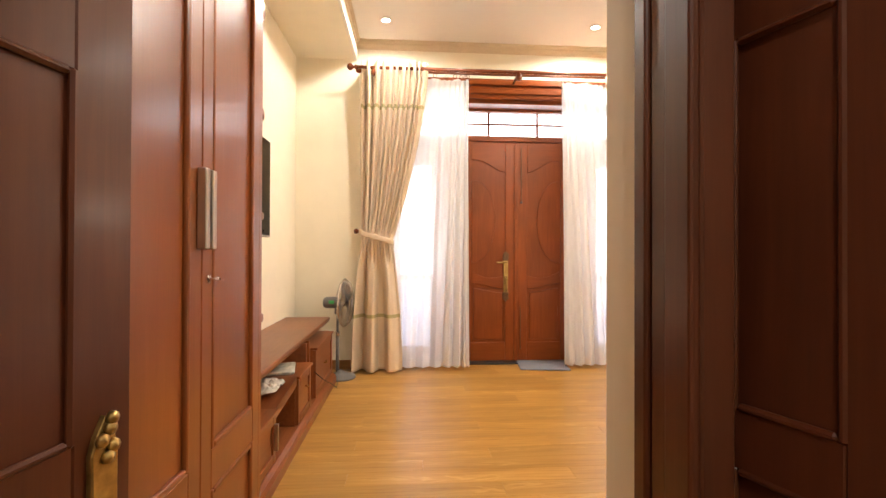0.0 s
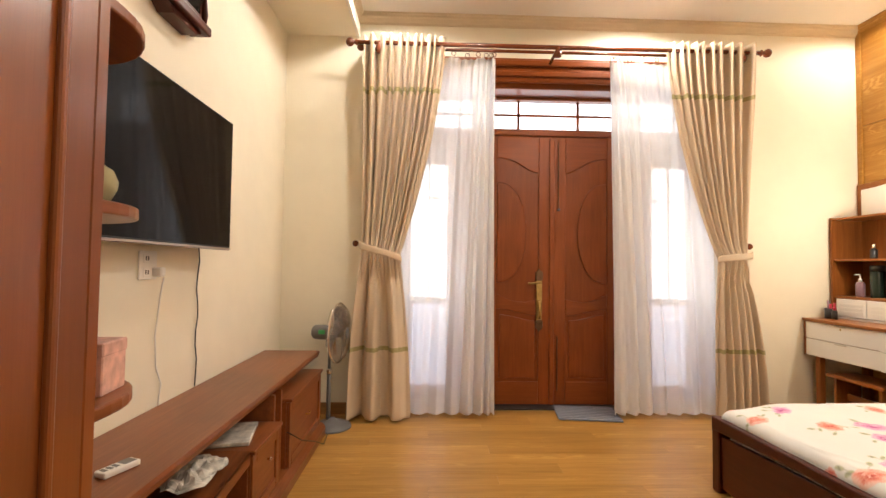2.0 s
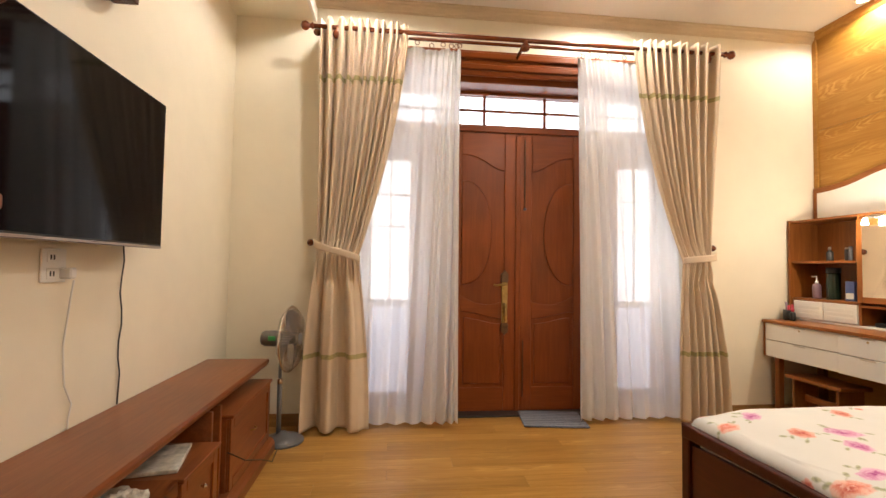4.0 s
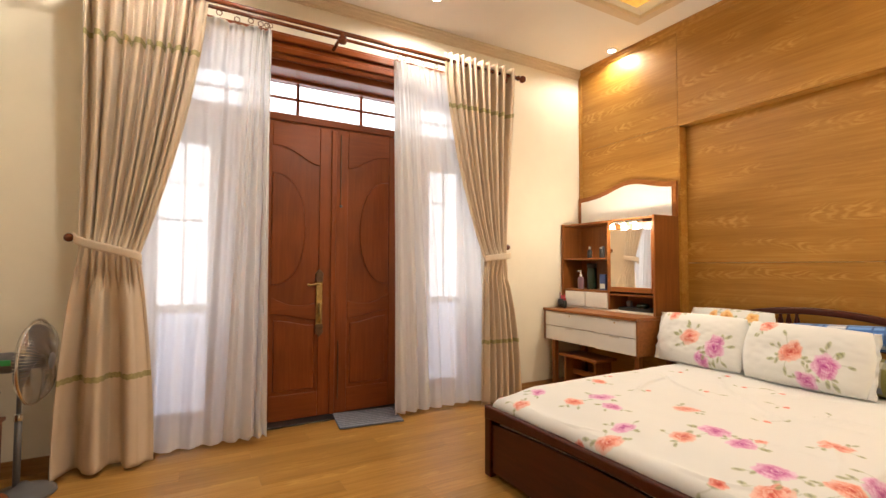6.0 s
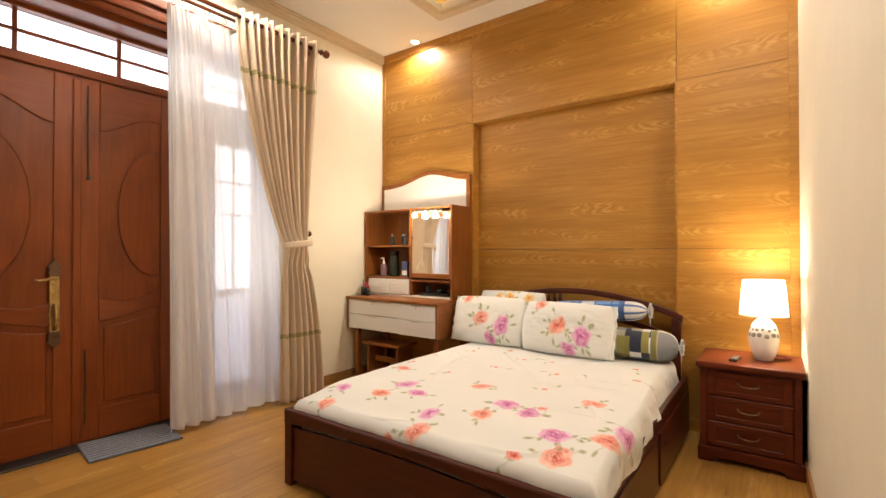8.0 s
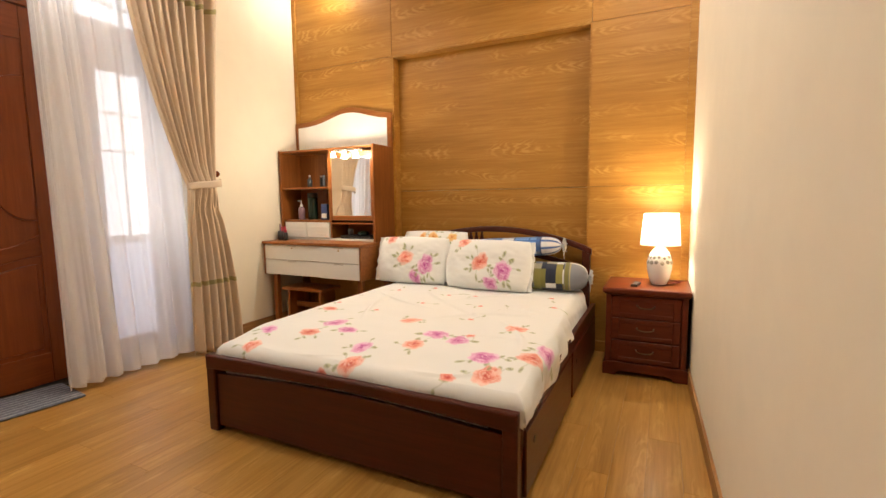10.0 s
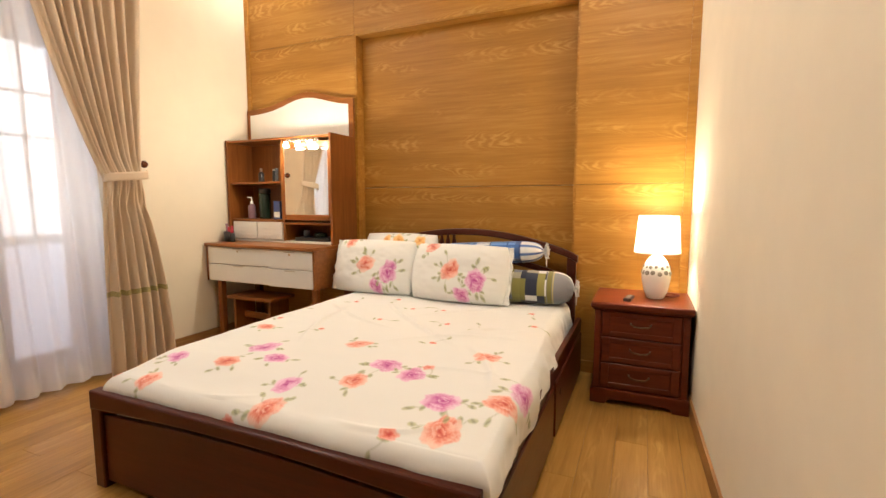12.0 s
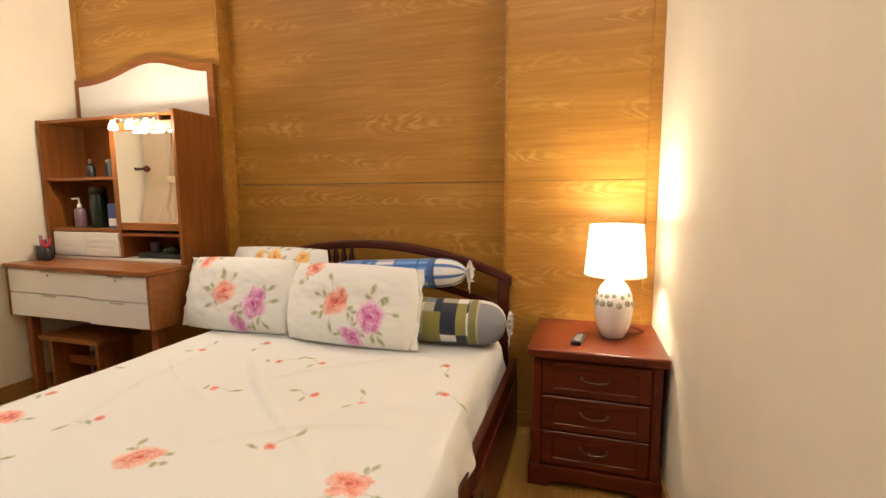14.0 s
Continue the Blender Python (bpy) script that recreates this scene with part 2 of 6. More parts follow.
M_STEEL = plain("brushed_steel", (0.55, 0.50, 0.44), 0.32, 1.0, 0.08, 30.0, 0.1)
M_CHROME = plain("chrome", (0.75, 0.74, 0.72), 0.12, 1.0, 0.02)
M_BLACK = plain("black_plastic", (0.018, 0.017, 0.017), 0.4)
M_SCREEN = plain("black_screen_glass", (0.004, 0.004, 0.005), 0.06, 0, 0.05, 4, 0.0)
M_SCREEN.node_tree.nodes["Principled BSDF"].inputs["Specular IOR Level"].default_value = 0.13
M_GREY = plain("silver_grey_plastic", (0.14, 0.135, 0.135), 0.35, 0, 0.06)
M_GREYD = plain("dark_grey_plastic", (0.12, 0.12, 0.13), 0.4)
M_GREEN = plain("green_sticker", (0.05, 0.42, 0.12), 0.4)
M_MAT = plain("blue_grey_mat_yarn", (0.16, 0.17, 0.22), 0.95, 0, 0.3, 60, 0.9, 300)
M_MATL = plain("pale_mat_yarn", (0.33, 0.33, 0.36), 0.95, 0, 0.3, 60, 0.9, 300)
M_GLASS = glass_mat("window_glass")
M_FROST = cloth("frosted_glass", (0.88, 0.89, 0.96), 300, 0.90, 0.4, 0.03)
M_MIRROR = plain("mirror_silver", (0.92, 0.92, 0.90), 0.01, 1.0, 0.0, 1.0, 0.0)
M_SHADE = cloth("cream_lampshade_cloth", (0.97, 0.95, 0.91), 600, 0.82, open_weave=0.10)
M_CERAMIC = plain("white_ceramic", (0.82, 0.80, 0.74), 0.22, 0, 0.04, 6, 0.03)
M_STONE = plain("grey_shell_inlay", (0.40, 0.36, 0.29), 0.25, 0.2, 0.4, 40)
M_PRINT = cloth("printed_cotton", (0.8, 0.78, 0.7), 700, 0, 0.9, 0.05, True)
M_LAMPON = glow("lit_lamp_glass", (1.0, 0.92, 0.78), 30)
M_BULBON = glow("lit_bulb_glass", (1.0, 0.93, 0.82), 16)
M_COVE = glow("lit_cove_strip", (1.0, 0.82, 0.52), 8.0)
M_GOLD = plain("gilded_plaster", (0.70, 0.48, 0.14), 0.35, 0.3, 0.3, 20, 0.4, 60)
M_SKYCARD = glow("bright_sky_haze", (0.94, 0.96, 1.0), 2.5)
M_PLASTER = plain("white_exterior_plaster", (0.80, 0.80, 0.82), 0.8)
M_PURPLE = plain("mauve_lotion_plastic", (0.22, 0.13, 0.16), 0.3)
M_DARKGREEN = plain("dark_green_glass", (0.014, 0.026, 0.016), 0.15)
M_BLUE = plain("blue_box_card", (0.06, 0.09, 0.24), 0.5)
M_REDP = plain("red_plastic", (0.45, 0.02, 0.04), 0.35)
M_CORD = plain("dark_red_cord", (0.10, 0.012, 0.014), 0.45)
M_PINK = plain("pink_box_card", (0.72, 0.42, 0.34), 0.55, 0, 0.35, 30)
M_PAPER = plain("crumpled_paper", (0.62, 0.58, 0.50), 0.5, 0, 0.45, 25, 0.5, 40)
M_CELADON = plain("celadon_glaze", (0.38, 0.34, 0.18), 0.12, 0, 0.2, 18, 0.02)


# ---- mesh helpers ----
def part(name, bm, material, parent=None, label="", smooth=False):
    if smooth:
        for f in bm.faces:
            f.smooth = True
    me = bpy.data.meshes.new(name)
    bm.to_mesh(me)
    bm.free()
    me.materials.append(material)
    ob = new(name, me)
    if parent:
        ob.parent = parent
    if label:
        ob["label"] = label
    return ob


def thing(name, place, label, category, group="", rz=0):
    ob = new(name)
    ob.matrix_basis = pose(*place, 0, 0, rz)
    ob.empty_display_size = 0.1
    return tagged(ob, label, category, group)


def structure(ob, label):
    return tagged(ob, label, kind="structure")


def add_box(bm, a, b, r=0.0, seg=1):
    x0, y0, z0, x1, y1, z1 = *a, *b
    t = bmesh.new()
    vs = [t.verts.new((x, y, z)) for x in (x0, x1) for y in (y0, y1) for z in (z0, z1)]
    for f in ((0, 1, 3, 2), (4, 6, 7, 5), (0, 4, 5, 1), (2, 3, 7, 6), (0, 2, 6, 4), (1, 5, 7, 3)):
        t.faces.new([vs[i] for i in f])
    if r:
        bmesh.ops.bevel(t, geom=t.edges[:], offset=r, segments=seg, affect="EDGES", profile=0.5)
    me = bpy.data.meshes.new("tmp")
    t.to_mesh(me)
    t.free()
    bm.from_mesh(me)
    bpy.data.meshes.remove(me)
    return bm


def box(a, b, r=0.003, seg=1):
    return add_box(bmesh.new(), a, b, r, seg)


def prism(outline, axis, a, b, r=0.0, bm=None):
    """An outline of two coordinates, drawn out along an axis from a to b."""
    bm = bm or bmesh.new()
    put = {"x": lambda p, t: (t, p[0], p[1]), "y": lambda p, t: (p[0], t, p[1]), "z": lambda p, t: (p[0], p[1], t)}[axis]
    t = bmesh.new()
    lo = [t.verts.new(put(p, a)) for p in outline]
    hi = [t.verts.new(put(p, b)) for p in outline]
    n = len(outline)
    caps = [t.faces.new(lo[::-1]), t.faces.new(hi)]
    for i in range(n):
        t.faces.new((lo[i], lo[(i + 1) % n], hi[(i + 1) % n], hi[i]))
    bmesh.ops.recalc_face_normals(t, faces=t.faces[:])
    if r:
        edges = {e for f in caps for e in f.edges}
        bmesh.ops.bevel(t, geom=list(edges), offset=r, segments=2, affect="EDGES", profile=0.5)
    me = bpy.data.meshes.new("tmp")
    t.to_mesh(me)
    t.free()
    bm.from_mesh(me)
    bpy.data.meshes.remove(me)
    return bm


def lathe(profile, n=24, centre=(0, 0, 0), axis="z", bm=None, caps=True):
    bm = bm or bmesh.new()
    cx, cy, cz = centre
    rings = []
    for r, h in profile:
        ring = []
        for i in range(n):
            a = 2 * math.pi * i / n
            c, s = max(r, 0.0004) * math.cos(a), max(r, 0.0004) * math.sin(a)
            p = {"z": (c, s, h), "x": (h, c, s), "y": (s, h, c)}[axis]
            ring.append(bm.verts.new((cx + p[0], cy + p[1], cz + p[2])))
        rings.append(ring)
    for a, b in zip(rings, rings[1:]):
        for i in range(n):
            bm.faces.new((a[i], a[(i + 1) % n], b[(i + 1) % n], b[i]))
    if caps:
        bm.faces.new(rings[0][::-1])
        bm.faces.new(rings[-1])
    return bm


def tube(path, r, n=8, bm=None):
    bm = bm or bmesh.new()
    pts = [Vector(p) for p in path]
    rings, side = [], None
    for i, p in enumerate(pts):
        d = (pts[min(i + 1, len(pts) - 1)] - pts[max(i - 1, 0)]).normalized()
        side = d.orthogonal().normalized() if side is None else (side - d * side.dot(d)).normalized()
        up = d.cross(side)
        rings.append([bm.verts.new(p + (side * math.cos(2 * math.pi * k / n) + up * math.sin(2 * math.pi * k / n)) * r) for k in range(n)])
    for a, b in zip(rings, rings[1:]):
        for k in range(n):
            bm.faces.new((a[k], a[(k + 1) % n], b[(k + 1) % n], b[k]))
    bm.faces.new(rings[0][::-1])
    bm.faces.new(rings[-1])
    return bm


def sheet(fn, nu, nv, bm=None):
    bm = bm or bmesh.new()
    vs = [[bm.verts.new(fn(i / nu, j / nv)) for j in range(nv + 1)] for i in range(nu + 1)]
    for i in range(nu):
        for j in range(nv):
            bm.faces.new((vs[i][j], vs[i + 1][j], vs[i + 1][j + 1], vs[i][j + 1]))
    return bm


def thicken(ob, t):
    m = ob.modifiers.new("thickness", "SOLIDIFY")
    m.thickness, m.offset = t, 0
    return ob


def smoothstep(a, b, x):
    t = min(1.0, max(0.0, (x - a) / (b - a)))
    return t * t * (3 - 2 * t)


# ---- the room ----
WX, EX, NY, SY, CZ, DY = -1.29, 3.66, 4.91, 1.339, 3.36, 5.165
SOFFIT_X, SOFFIT_Z = -0.70, 3.165

floor_bm = box((-1.5, 1.0, -0.12), (4.0, 5.5, -0.010), 0)
add_box(floor_bm, (-1.5, -1.75, -0.12), (1.10, 1.0, -0.010))
floor = structure(part("floor", floor_bm, M_GAP), "oak laminate floor of long planks")

wall_w = structure(part("wall_west", box((WX - 0.15, -1.6, -0.1), (WX, 5.5, 3.7), 0), M_WALL), "cream wallpapered wall behind the television")
wall_s = structure(part("wall_south", prism([(0.331, 1.06), (3.95, 1.06), (3.95, 1.349), (0.331, 1.232)], "z", -0.01, 3.7), M_WALL), "plain cream wallpapered wall beside the nightstand")
OPEN_L, OPEN_R, OPEN_T = -0.40, 2.44, 3.00
bm = box((WX - 0.15, NY, -0.1), (OPEN_L, NY + 0.35, 3.7), 0)
add_box(bm, (OPEN_R, NY, -0.1), (3.95, NY + 0.35, 3.7))
add_box(bm, (OPEN_L, NY, OPEN_T), (OPEN_R, NY + 0.35, 3.7))
wall_n = structure(part("wall_north", bm, M_WALL), "cream wallpapered wall round the balcony door")
wall_e = structure(part("wall_east", box((EX + 0.13, 1.0, -0.1), (EX + 0.30, 5.5, 3.7), 0), M_WALL), "feature wall panelled in oak laminate with a recess")

# entrance side: lintel, stub and corridor that close the place behind the camera
bm = box((WX, 0.80, 2.35), (0.331, 1.228, 3.7), 0)
add_box(bm, (WX, 0.62, -0.01), (-0.80, 0.90, 2.35))
structure(part("wall_entrance", bm, M_WALL), "cream wall round the bedroom doorway")
bm = box((0.95, -1.6, -0.1), (1.10, 1.06, 3.7), 0)
add_box(bm, (WX, -1.75, -0.1), (1.10, -1.6, 3.7))
structure(part("wall_corridor", bm, M_WALL), "plain cream corridor wall")

# ceiling with its soffit, crown and gilded tray
TX0, TX1, TY0, TY1 = 0.15, 3.24, 1.95, 3.81
bm = box((SOFFIT_X, 1.0, CZ), (TX0, 5.5, CZ + 0.05), 0)
add_box(bm, (TX1, 1.0, CZ), (3.95, 5.5, CZ + 0.05))
add_box(bm, (TX0, TY1, CZ), (TX1, 5.5, CZ + 0.05))
add_box(bm, (TX0, 1.0, CZ), (TX1, TY0, CZ + 0.05))
add_box(bm, (TX0 - 0.2, TY0 - 0.2, CZ + 0.22), (TX1 + 0.2, TY1 + 0.2, CZ + 0.27))
add_box(bm, (-1.5, -1.8, 2.9), (1.1, 1.0, 2.95))
add_box(bm, (TX0 - 0.25, TY0 - 0.25, CZ + 0.05), (TX0 - 0.2, TY1 + 0.25, CZ + 0.27))
add_box(bm, (TX1 + 0.2, TY0 - 0.25, CZ + 0.05), (TX1 + 0.25, TY1 + 0.25, CZ + 0.27))
add_box(bm, (TX0 - 0.2, TY0 - 0.25, CZ + 0.05), (TX1 + 0.2, TY0 - 0.2, CZ + 0.27))
add_box(bm, (TX0 - 0.2, TY1 + 0.2, CZ + 0.05), (TX1 + 0.2, TY1 + 0.25, CZ + 0.27))
ceiling = structure(part("ceiling", bm, M_CEIL), "white painted ceiling with a recessed tray")


structure(part("ceiling_soffit", box((WX, 1.0, SOFFIT_Z), (SOFFIT_X, 5.5, CZ + 0.05), 0), M_WALL), "cream dropped soffit along the television wall")


def crown_profile():
    return [(0, 0), (0.016, 0), (0.020, 0.016), (0.034, 0.020), (0.050, 0.050), (0.074, 0.060), (0.078, 0.078), (0.090, 0.082), (0.090, 0.100), (0, 0.100)]


prof = crown_profile()
bm = prism([(NY - d * 0.6, CZ - 0.088 + h * 0.88) for d, h in prof], "x", SOFFIT_X, EX)
structure(part("trim_north", bm, M_CROWN), "beige stepped crown moulding under the ceiling")
bm = prism([(SOFFIT_X + d * 0.6, CZ - 0.088 + h * 0.88) for d, h in prof], "y", SY, NY - 0.054)
structure(part("trim_west", bm, M_CROWN), "beige stepped crown moulding under the ceiling")
bm = prism([(SY + d * 0.6, CZ - 0.088 + h * 0.88) for d, h in prof], "x", SOFFIT_X + 0.09, EX)
structure(part("trim_south", bm, M_CROWN), "beige stepped crown moulding under the ceiling")
structure(part("trim_soffit", box((SOFFIT_X - 0.004, SY, SOFFIT_Z - 0.012), (SOFFIT_X + 0.022, NY - 0.002, CZ - 0.1), 0.003), M_CEIL), "white soffit edge")

# tray: outer frame below the ceiling, lit gilded band inside
bm = bmesh.new()
for i, (w, z0, z1) in enumerate(((0.10, CZ - 0.022, CZ - 0.001), (0.06, CZ - 0.036, CZ - 0.021))):
    add_box(bm, (TX0 - w, TY0 - w, z0), (TX0, TY1 + w, z1), 0.004)
    add_box(bm, (TX1, TY0 - w, z0), (TX1 + w, TY1 + w, z1), 0.004)
    add_box(bm, (TX0, TY0 - w, z0), (TX1, TY0, z1), 0.004)
    add_box(bm, (TX0, TY1, z0), (TX1, TY1 + w, z1), 0.004)
structure(part("trim_tray", bm, M_CROWN), "beige moulding round the ceiling tray")
bm = bmesh.new()
G = 0.17
add_box(bm, (TX0 - 0.19, TY0 - 0.19, CZ + 0.20), (TX0 + G, TY1 + 0.19, CZ + 0.217), 0.003)
add_box(bm, (TX1 - G, TY0 - 0.19, CZ + 0.20), (TX1 + 0.19, TY1 + 0.19, CZ + 0.217), 0.003)
add_box(bm, (TX0 + G, TY0 - 0.19, CZ + 0.20), (TX1 - G, TY0 + G, CZ + 0.217), 0.003)
add_box(bm, (TX0 + G, TY1 - G, CZ + 0.20), (TX1 - G, TY1 + 0.19, CZ + 0.217), 0.003)
for k in range(26):
    px = TX1 - 0.02 - k * 0.12
    if px > TX0:
        lathe([(0.0, -0.022), (0.030, -0.018), (0.045, -0.004), (0.05, 0.004)], 10, (px, TY1 - 0.07, CZ + 0.20), "z", bm)
for k in range(15):
    py = TY1 - 0.19 - k * 0.12
    if py > TY0:
        lathe([(0.0, -0.022), (0.030, -0.018), (0.045, -0.004), (0.05, 0.004)], 10, (TX1 - 0.07, py, CZ + 0.20), "z", bm)
structure(part("trim_gilded", bm, M_GOLD), "gilded ornate band inside the ceiling tray")
bm = box((TX0 - 0.17, TY1 + 0.13, CZ + 0.065), (TX1 + 0.17, TY1 + 0.15, CZ + 0.08), 0.002)
add_box(bm, (TX1 + 0.13, TY0, CZ + 0.065), (TX1 + 0.15, TY1, CZ + 0.08), 0.002)
add_box(bm, (TX0 - 0.15, TY0, CZ + 0.065), (TX0 - 0.13, TY1, CZ + 0.08), 0.002)
add_box(bm, (TX0 - 0.17, TY0 - 0.15, CZ + 0.065), (TX1 + 0.17, TY0 - 0.13, CZ + 0.08), 0.002)
cove = part("cove_light", bm, M_COVE)
tagged(cove, "warm glowing cove strip hidden in the ceiling tray", "cove light")

# baseboards
structure(part("baseboard_north", box((WX, NY - 0.014, 0), (OPEN_L, NY, 0.095), 0.003), M_BASE), "tan wooden baseboard")
structure(part("baseboard_north_right", box((OPEN_R, NY - 0.014, 0), (EX, NY, 0.095), 0.003), M_BASE), "tan wooden baseboard")
structure(part("baseboard_south", prism([(0.333, 1.232), (EX, 1.3395), (EX, 1.3525), (0.333, 1.245)], "z", 0, 0.085), M_BASE), "tan wooden baseboard")
structure(part("baseboard_west", box((WX, 1.96, 0), (WX + 0.013, NY - 0.014, 0.09), 0.003), M_BASE), "tan wooden baseboard")


# ---- panelled wall ----
N0, N1, NT, SEAM = 2.033, 3.766, 2.478, 1.275
J = 0.0013
structure(part("panel_backing", box((EX + 0.02, SY, 0.0), (EX + 0.128, N0, CZ), 0), M_GAP, wall_e), "")
part("panel_backing", box((EX + 0.02, N1, 0.0), (EX + 0.128, NY, CZ), 0), M_GAP, wall_e)
part("panel_backing", box((EX + 0.02, N0, NT + 0.02), (EX + 0.128, N1, CZ), 0), M_GAP, wall_e)


def panel(y0, y1, z0, z1, x=EX, d=0.018):
    ob = part("panel", box((-d / 2, -(y1 - y0) / 2 + J, -(z1 - z0) / 2 + J), (d / 2, (y1 - y0) / 2 - J, (z1 - z0) / 2 - J), 0.0015), M_PANEL, wall_e)
    ob.location = (x + d / 2 + 0.001, (y0 + y1) / 2, (z0 + z1) / 2)
    return ob


panel(N1, NY, NT, CZ - 0.06), panel(N1, NY, 0, NT)
panel(N0, N1, NT, CZ - 0.06)
panel(SY, N0, NT, CZ - 0.06), panel(SY, N0, SEAM, NT), panel(SY, N0, 0, SEAM)
panel(N0, N1, SEAM, NT + 0.02, EX + 0.10), panel(N0, N1, 0, SEAM, EX + 0.10)
part("panel_return", box((EX + 0.004, N1 - 0.012, 0), (EX + 0.10, N1 + 0.006, NT), 0.001), M_PANEL, wall_e)
part("panel_return", box((EX + 0.004, N0 - 0.006, 0), (EX + 0.10, N0 + 0.012, NT), 0.001), M_PANEL, wall_e)
part("panel_return", box((EX + 0.004, N0 + 0.012, NT - 0.012), (EX + 0.10, N1 - 0.012, NT + 0.006), 0.001), M_PANEL, wall_e)
part("panel_trim", box((EX - 0.012, NY - 0.045, 0), (EX + 0.004, NY, CZ - 0.06), 0.003), M_PANEL, wall_e)
part("panel_trim", box((EX - 0.012, SY, 0), (EX + 0.004, SY + 0.05, CZ - 0.06), 0.003), M_PANEL, wall_e)
bm = prism([(EX + 0.01 - d * 0.5, CZ - 0.075 + h * 0.75) for d, h in prof], "y", SY, NY)
part("panel_cornice", bm, M_PANEL, wall_e)
part("panel_skirting", box((EX + 0.088, N0 + 0.012, 0), (EX + 0.10, N1 - 0.012, 0.08), 0.002), M_PANEL, wall_e)
part("panel_skirting", box((EX - 0.012, SY + 0.05, 0), (EX + 0.001, N0, 0.08), 0.002), M_PANEL, wall_e)


# ---- outside ----
bm = sheet(lambda u, v: (-8 + 18 * u, 10.0, -2 + 11 * v), 2, 2)
structure(part("backdrop", bm, M_SKYCARD), "bright hazy daylight beyond the balcony")
structure(part("balcony_floor", box((-3, 5.52, -0.14), (6, 6.5, -0.03), 0), M_PLASTER), "pale balcony floor")


# ---- door wall: frame, transom, side windows, double door ----
C = 1.03
DL, DR = C - 0.60, C + 0.60
frame_th = thing("balcony_door_frame", (C, DY, 0), "reddish wooden balcony door frame with a barred transom", "door frame")


def fr(name, a, b, mat=M_DOORX, r=0.006, parent=frame_th, label=""):
    return part(name, box((a[0] - C, a[1] - DY, a[2]), (b[0] - C, b[1] - DY, b[2]), r), mat, parent, label)


fr("header", (OPEN_L, NY + 0.03, 2.76), (OPEN_R, DY + 0.06, OPEN_T))
bm = bmesh.new()
for d, z0, z1 in ((0.012, 2.795, 2.84), (0.03, 2.84, 2.885), (0.018, 2.885, 2.925), (0.045, 2.925, 2.975), (0.03, 2.975, 2.995)):
    add_box(bm, (OPEN_L - C - 0.05, NY - 0.018 - d - DY, z0), (OPEN_R - C + 0.05, NY - 0.002 - DY, z1), 0.006)
part("architrave", bm, M_DOORX, frame_th, "stepped architrave over the door")
fr("transom_rail", (OPEN_L, DY - 0.05, 2.405), (OPEN_R, DY + 0.06, 2.465))
fr("transom_rail", (OPEN_L, DY - 0.035, 2.735), (OPEN_R, DY + 0.05, 2.765))
fr("transom_bar", (OPEN_L, DY - 0.012, 2.592), (OPEN_R, DY + 0.012, 2.612), M_DOORX, 0.003)
for bx in (-0.10, 0.19, 0.726, 1.270, 1.84, 2.16):
    fr("transom_bar", (bx - 0.012, DY - 0.012, 2.465), (bx + 0.012, DY + 0.012, 2.735), M_DOOR, 0.003)
for bx, w in ((OPEN_L, 0.08), (DL - 0.25, 0.25), (DR, 0.22), (OPEN_R - 0.08, 0.08)):
    fr("post", (bx, DY - 0.05, 0), (bx + w, DY + 0.06, 2.405), M_DOOR)
fr("threshold", (OPEN_L, 5.005, 0.0), (OPEN_R, DY + 0.07, 0.012), M_BLACK, 0.003, frame_th, "polished black stone threshold")
pane = fr("pane", (OPEN_L, DY + 0.014, 2.465), (OPEN_R, DY + 0.018, 2.735), M_GLASS, 0, frame_th, "clear transom glass")
pane.visible_shadow = False


def side_window(x0, x1, name_label):
    th = thing("side_window", ((x0 + x1) / 2, DY, 0.03), name_label, "window", "windows beside the door")
    cx, h = (x0 + x1) / 2, 2.375
    def w(name, xa, xb, za, zb, mat=M_DOOR, ya=-0.03, yb=0.03, r=0.005):
        return part(name, box((xa - cx, ya, za), (xb - cx, yb, zb), r), mat, th)
    s = 0.09
    w("stile", x0, x0 + s, 0, h), w("stile", x1 - s, x1, 0, h)
    w("rail", x0 + s, x1 - s, 2.11, h, M_DOORX), w("rail", x0 + s, x1 - s, 0, 0.14, M_DOORX)
    w("rail", x0 + s, x1 - s, 0.86, 0.92, M_WHITE, -0.018, 0.018)
    for zz in (1.53, 1.80):
        w("glazing_bar", x0 + s, x1 - s, zz, zz + 0.016, M_WHITE, -0.012, 0.012, 0.002)
    mid = (x0 + x1) / 2
    w("glazing_bar", mid - 0.008, mid + 0.008, 0.92, 2.11, M_WHITE, -0.012, 0.012, 0.002)
    g = w("pane", x0 + s, x1 - s, 0.92, 2.11, M_GLASS, 0.013, 0.017, 0)
    g.visible_shadow = False
    w("frosted_pane", x0 + s, x1 - s, 0.14, 0.86, M_FROST, 0.013, 0.019, 0)
    return th


side_window(OPEN_L + 0.08, DL - 0.25, "wooden side window behind a voile curtain")
side_window(DR + 0.22, OPEN_R - 0.08, "wooden side window behind a voile curtain")


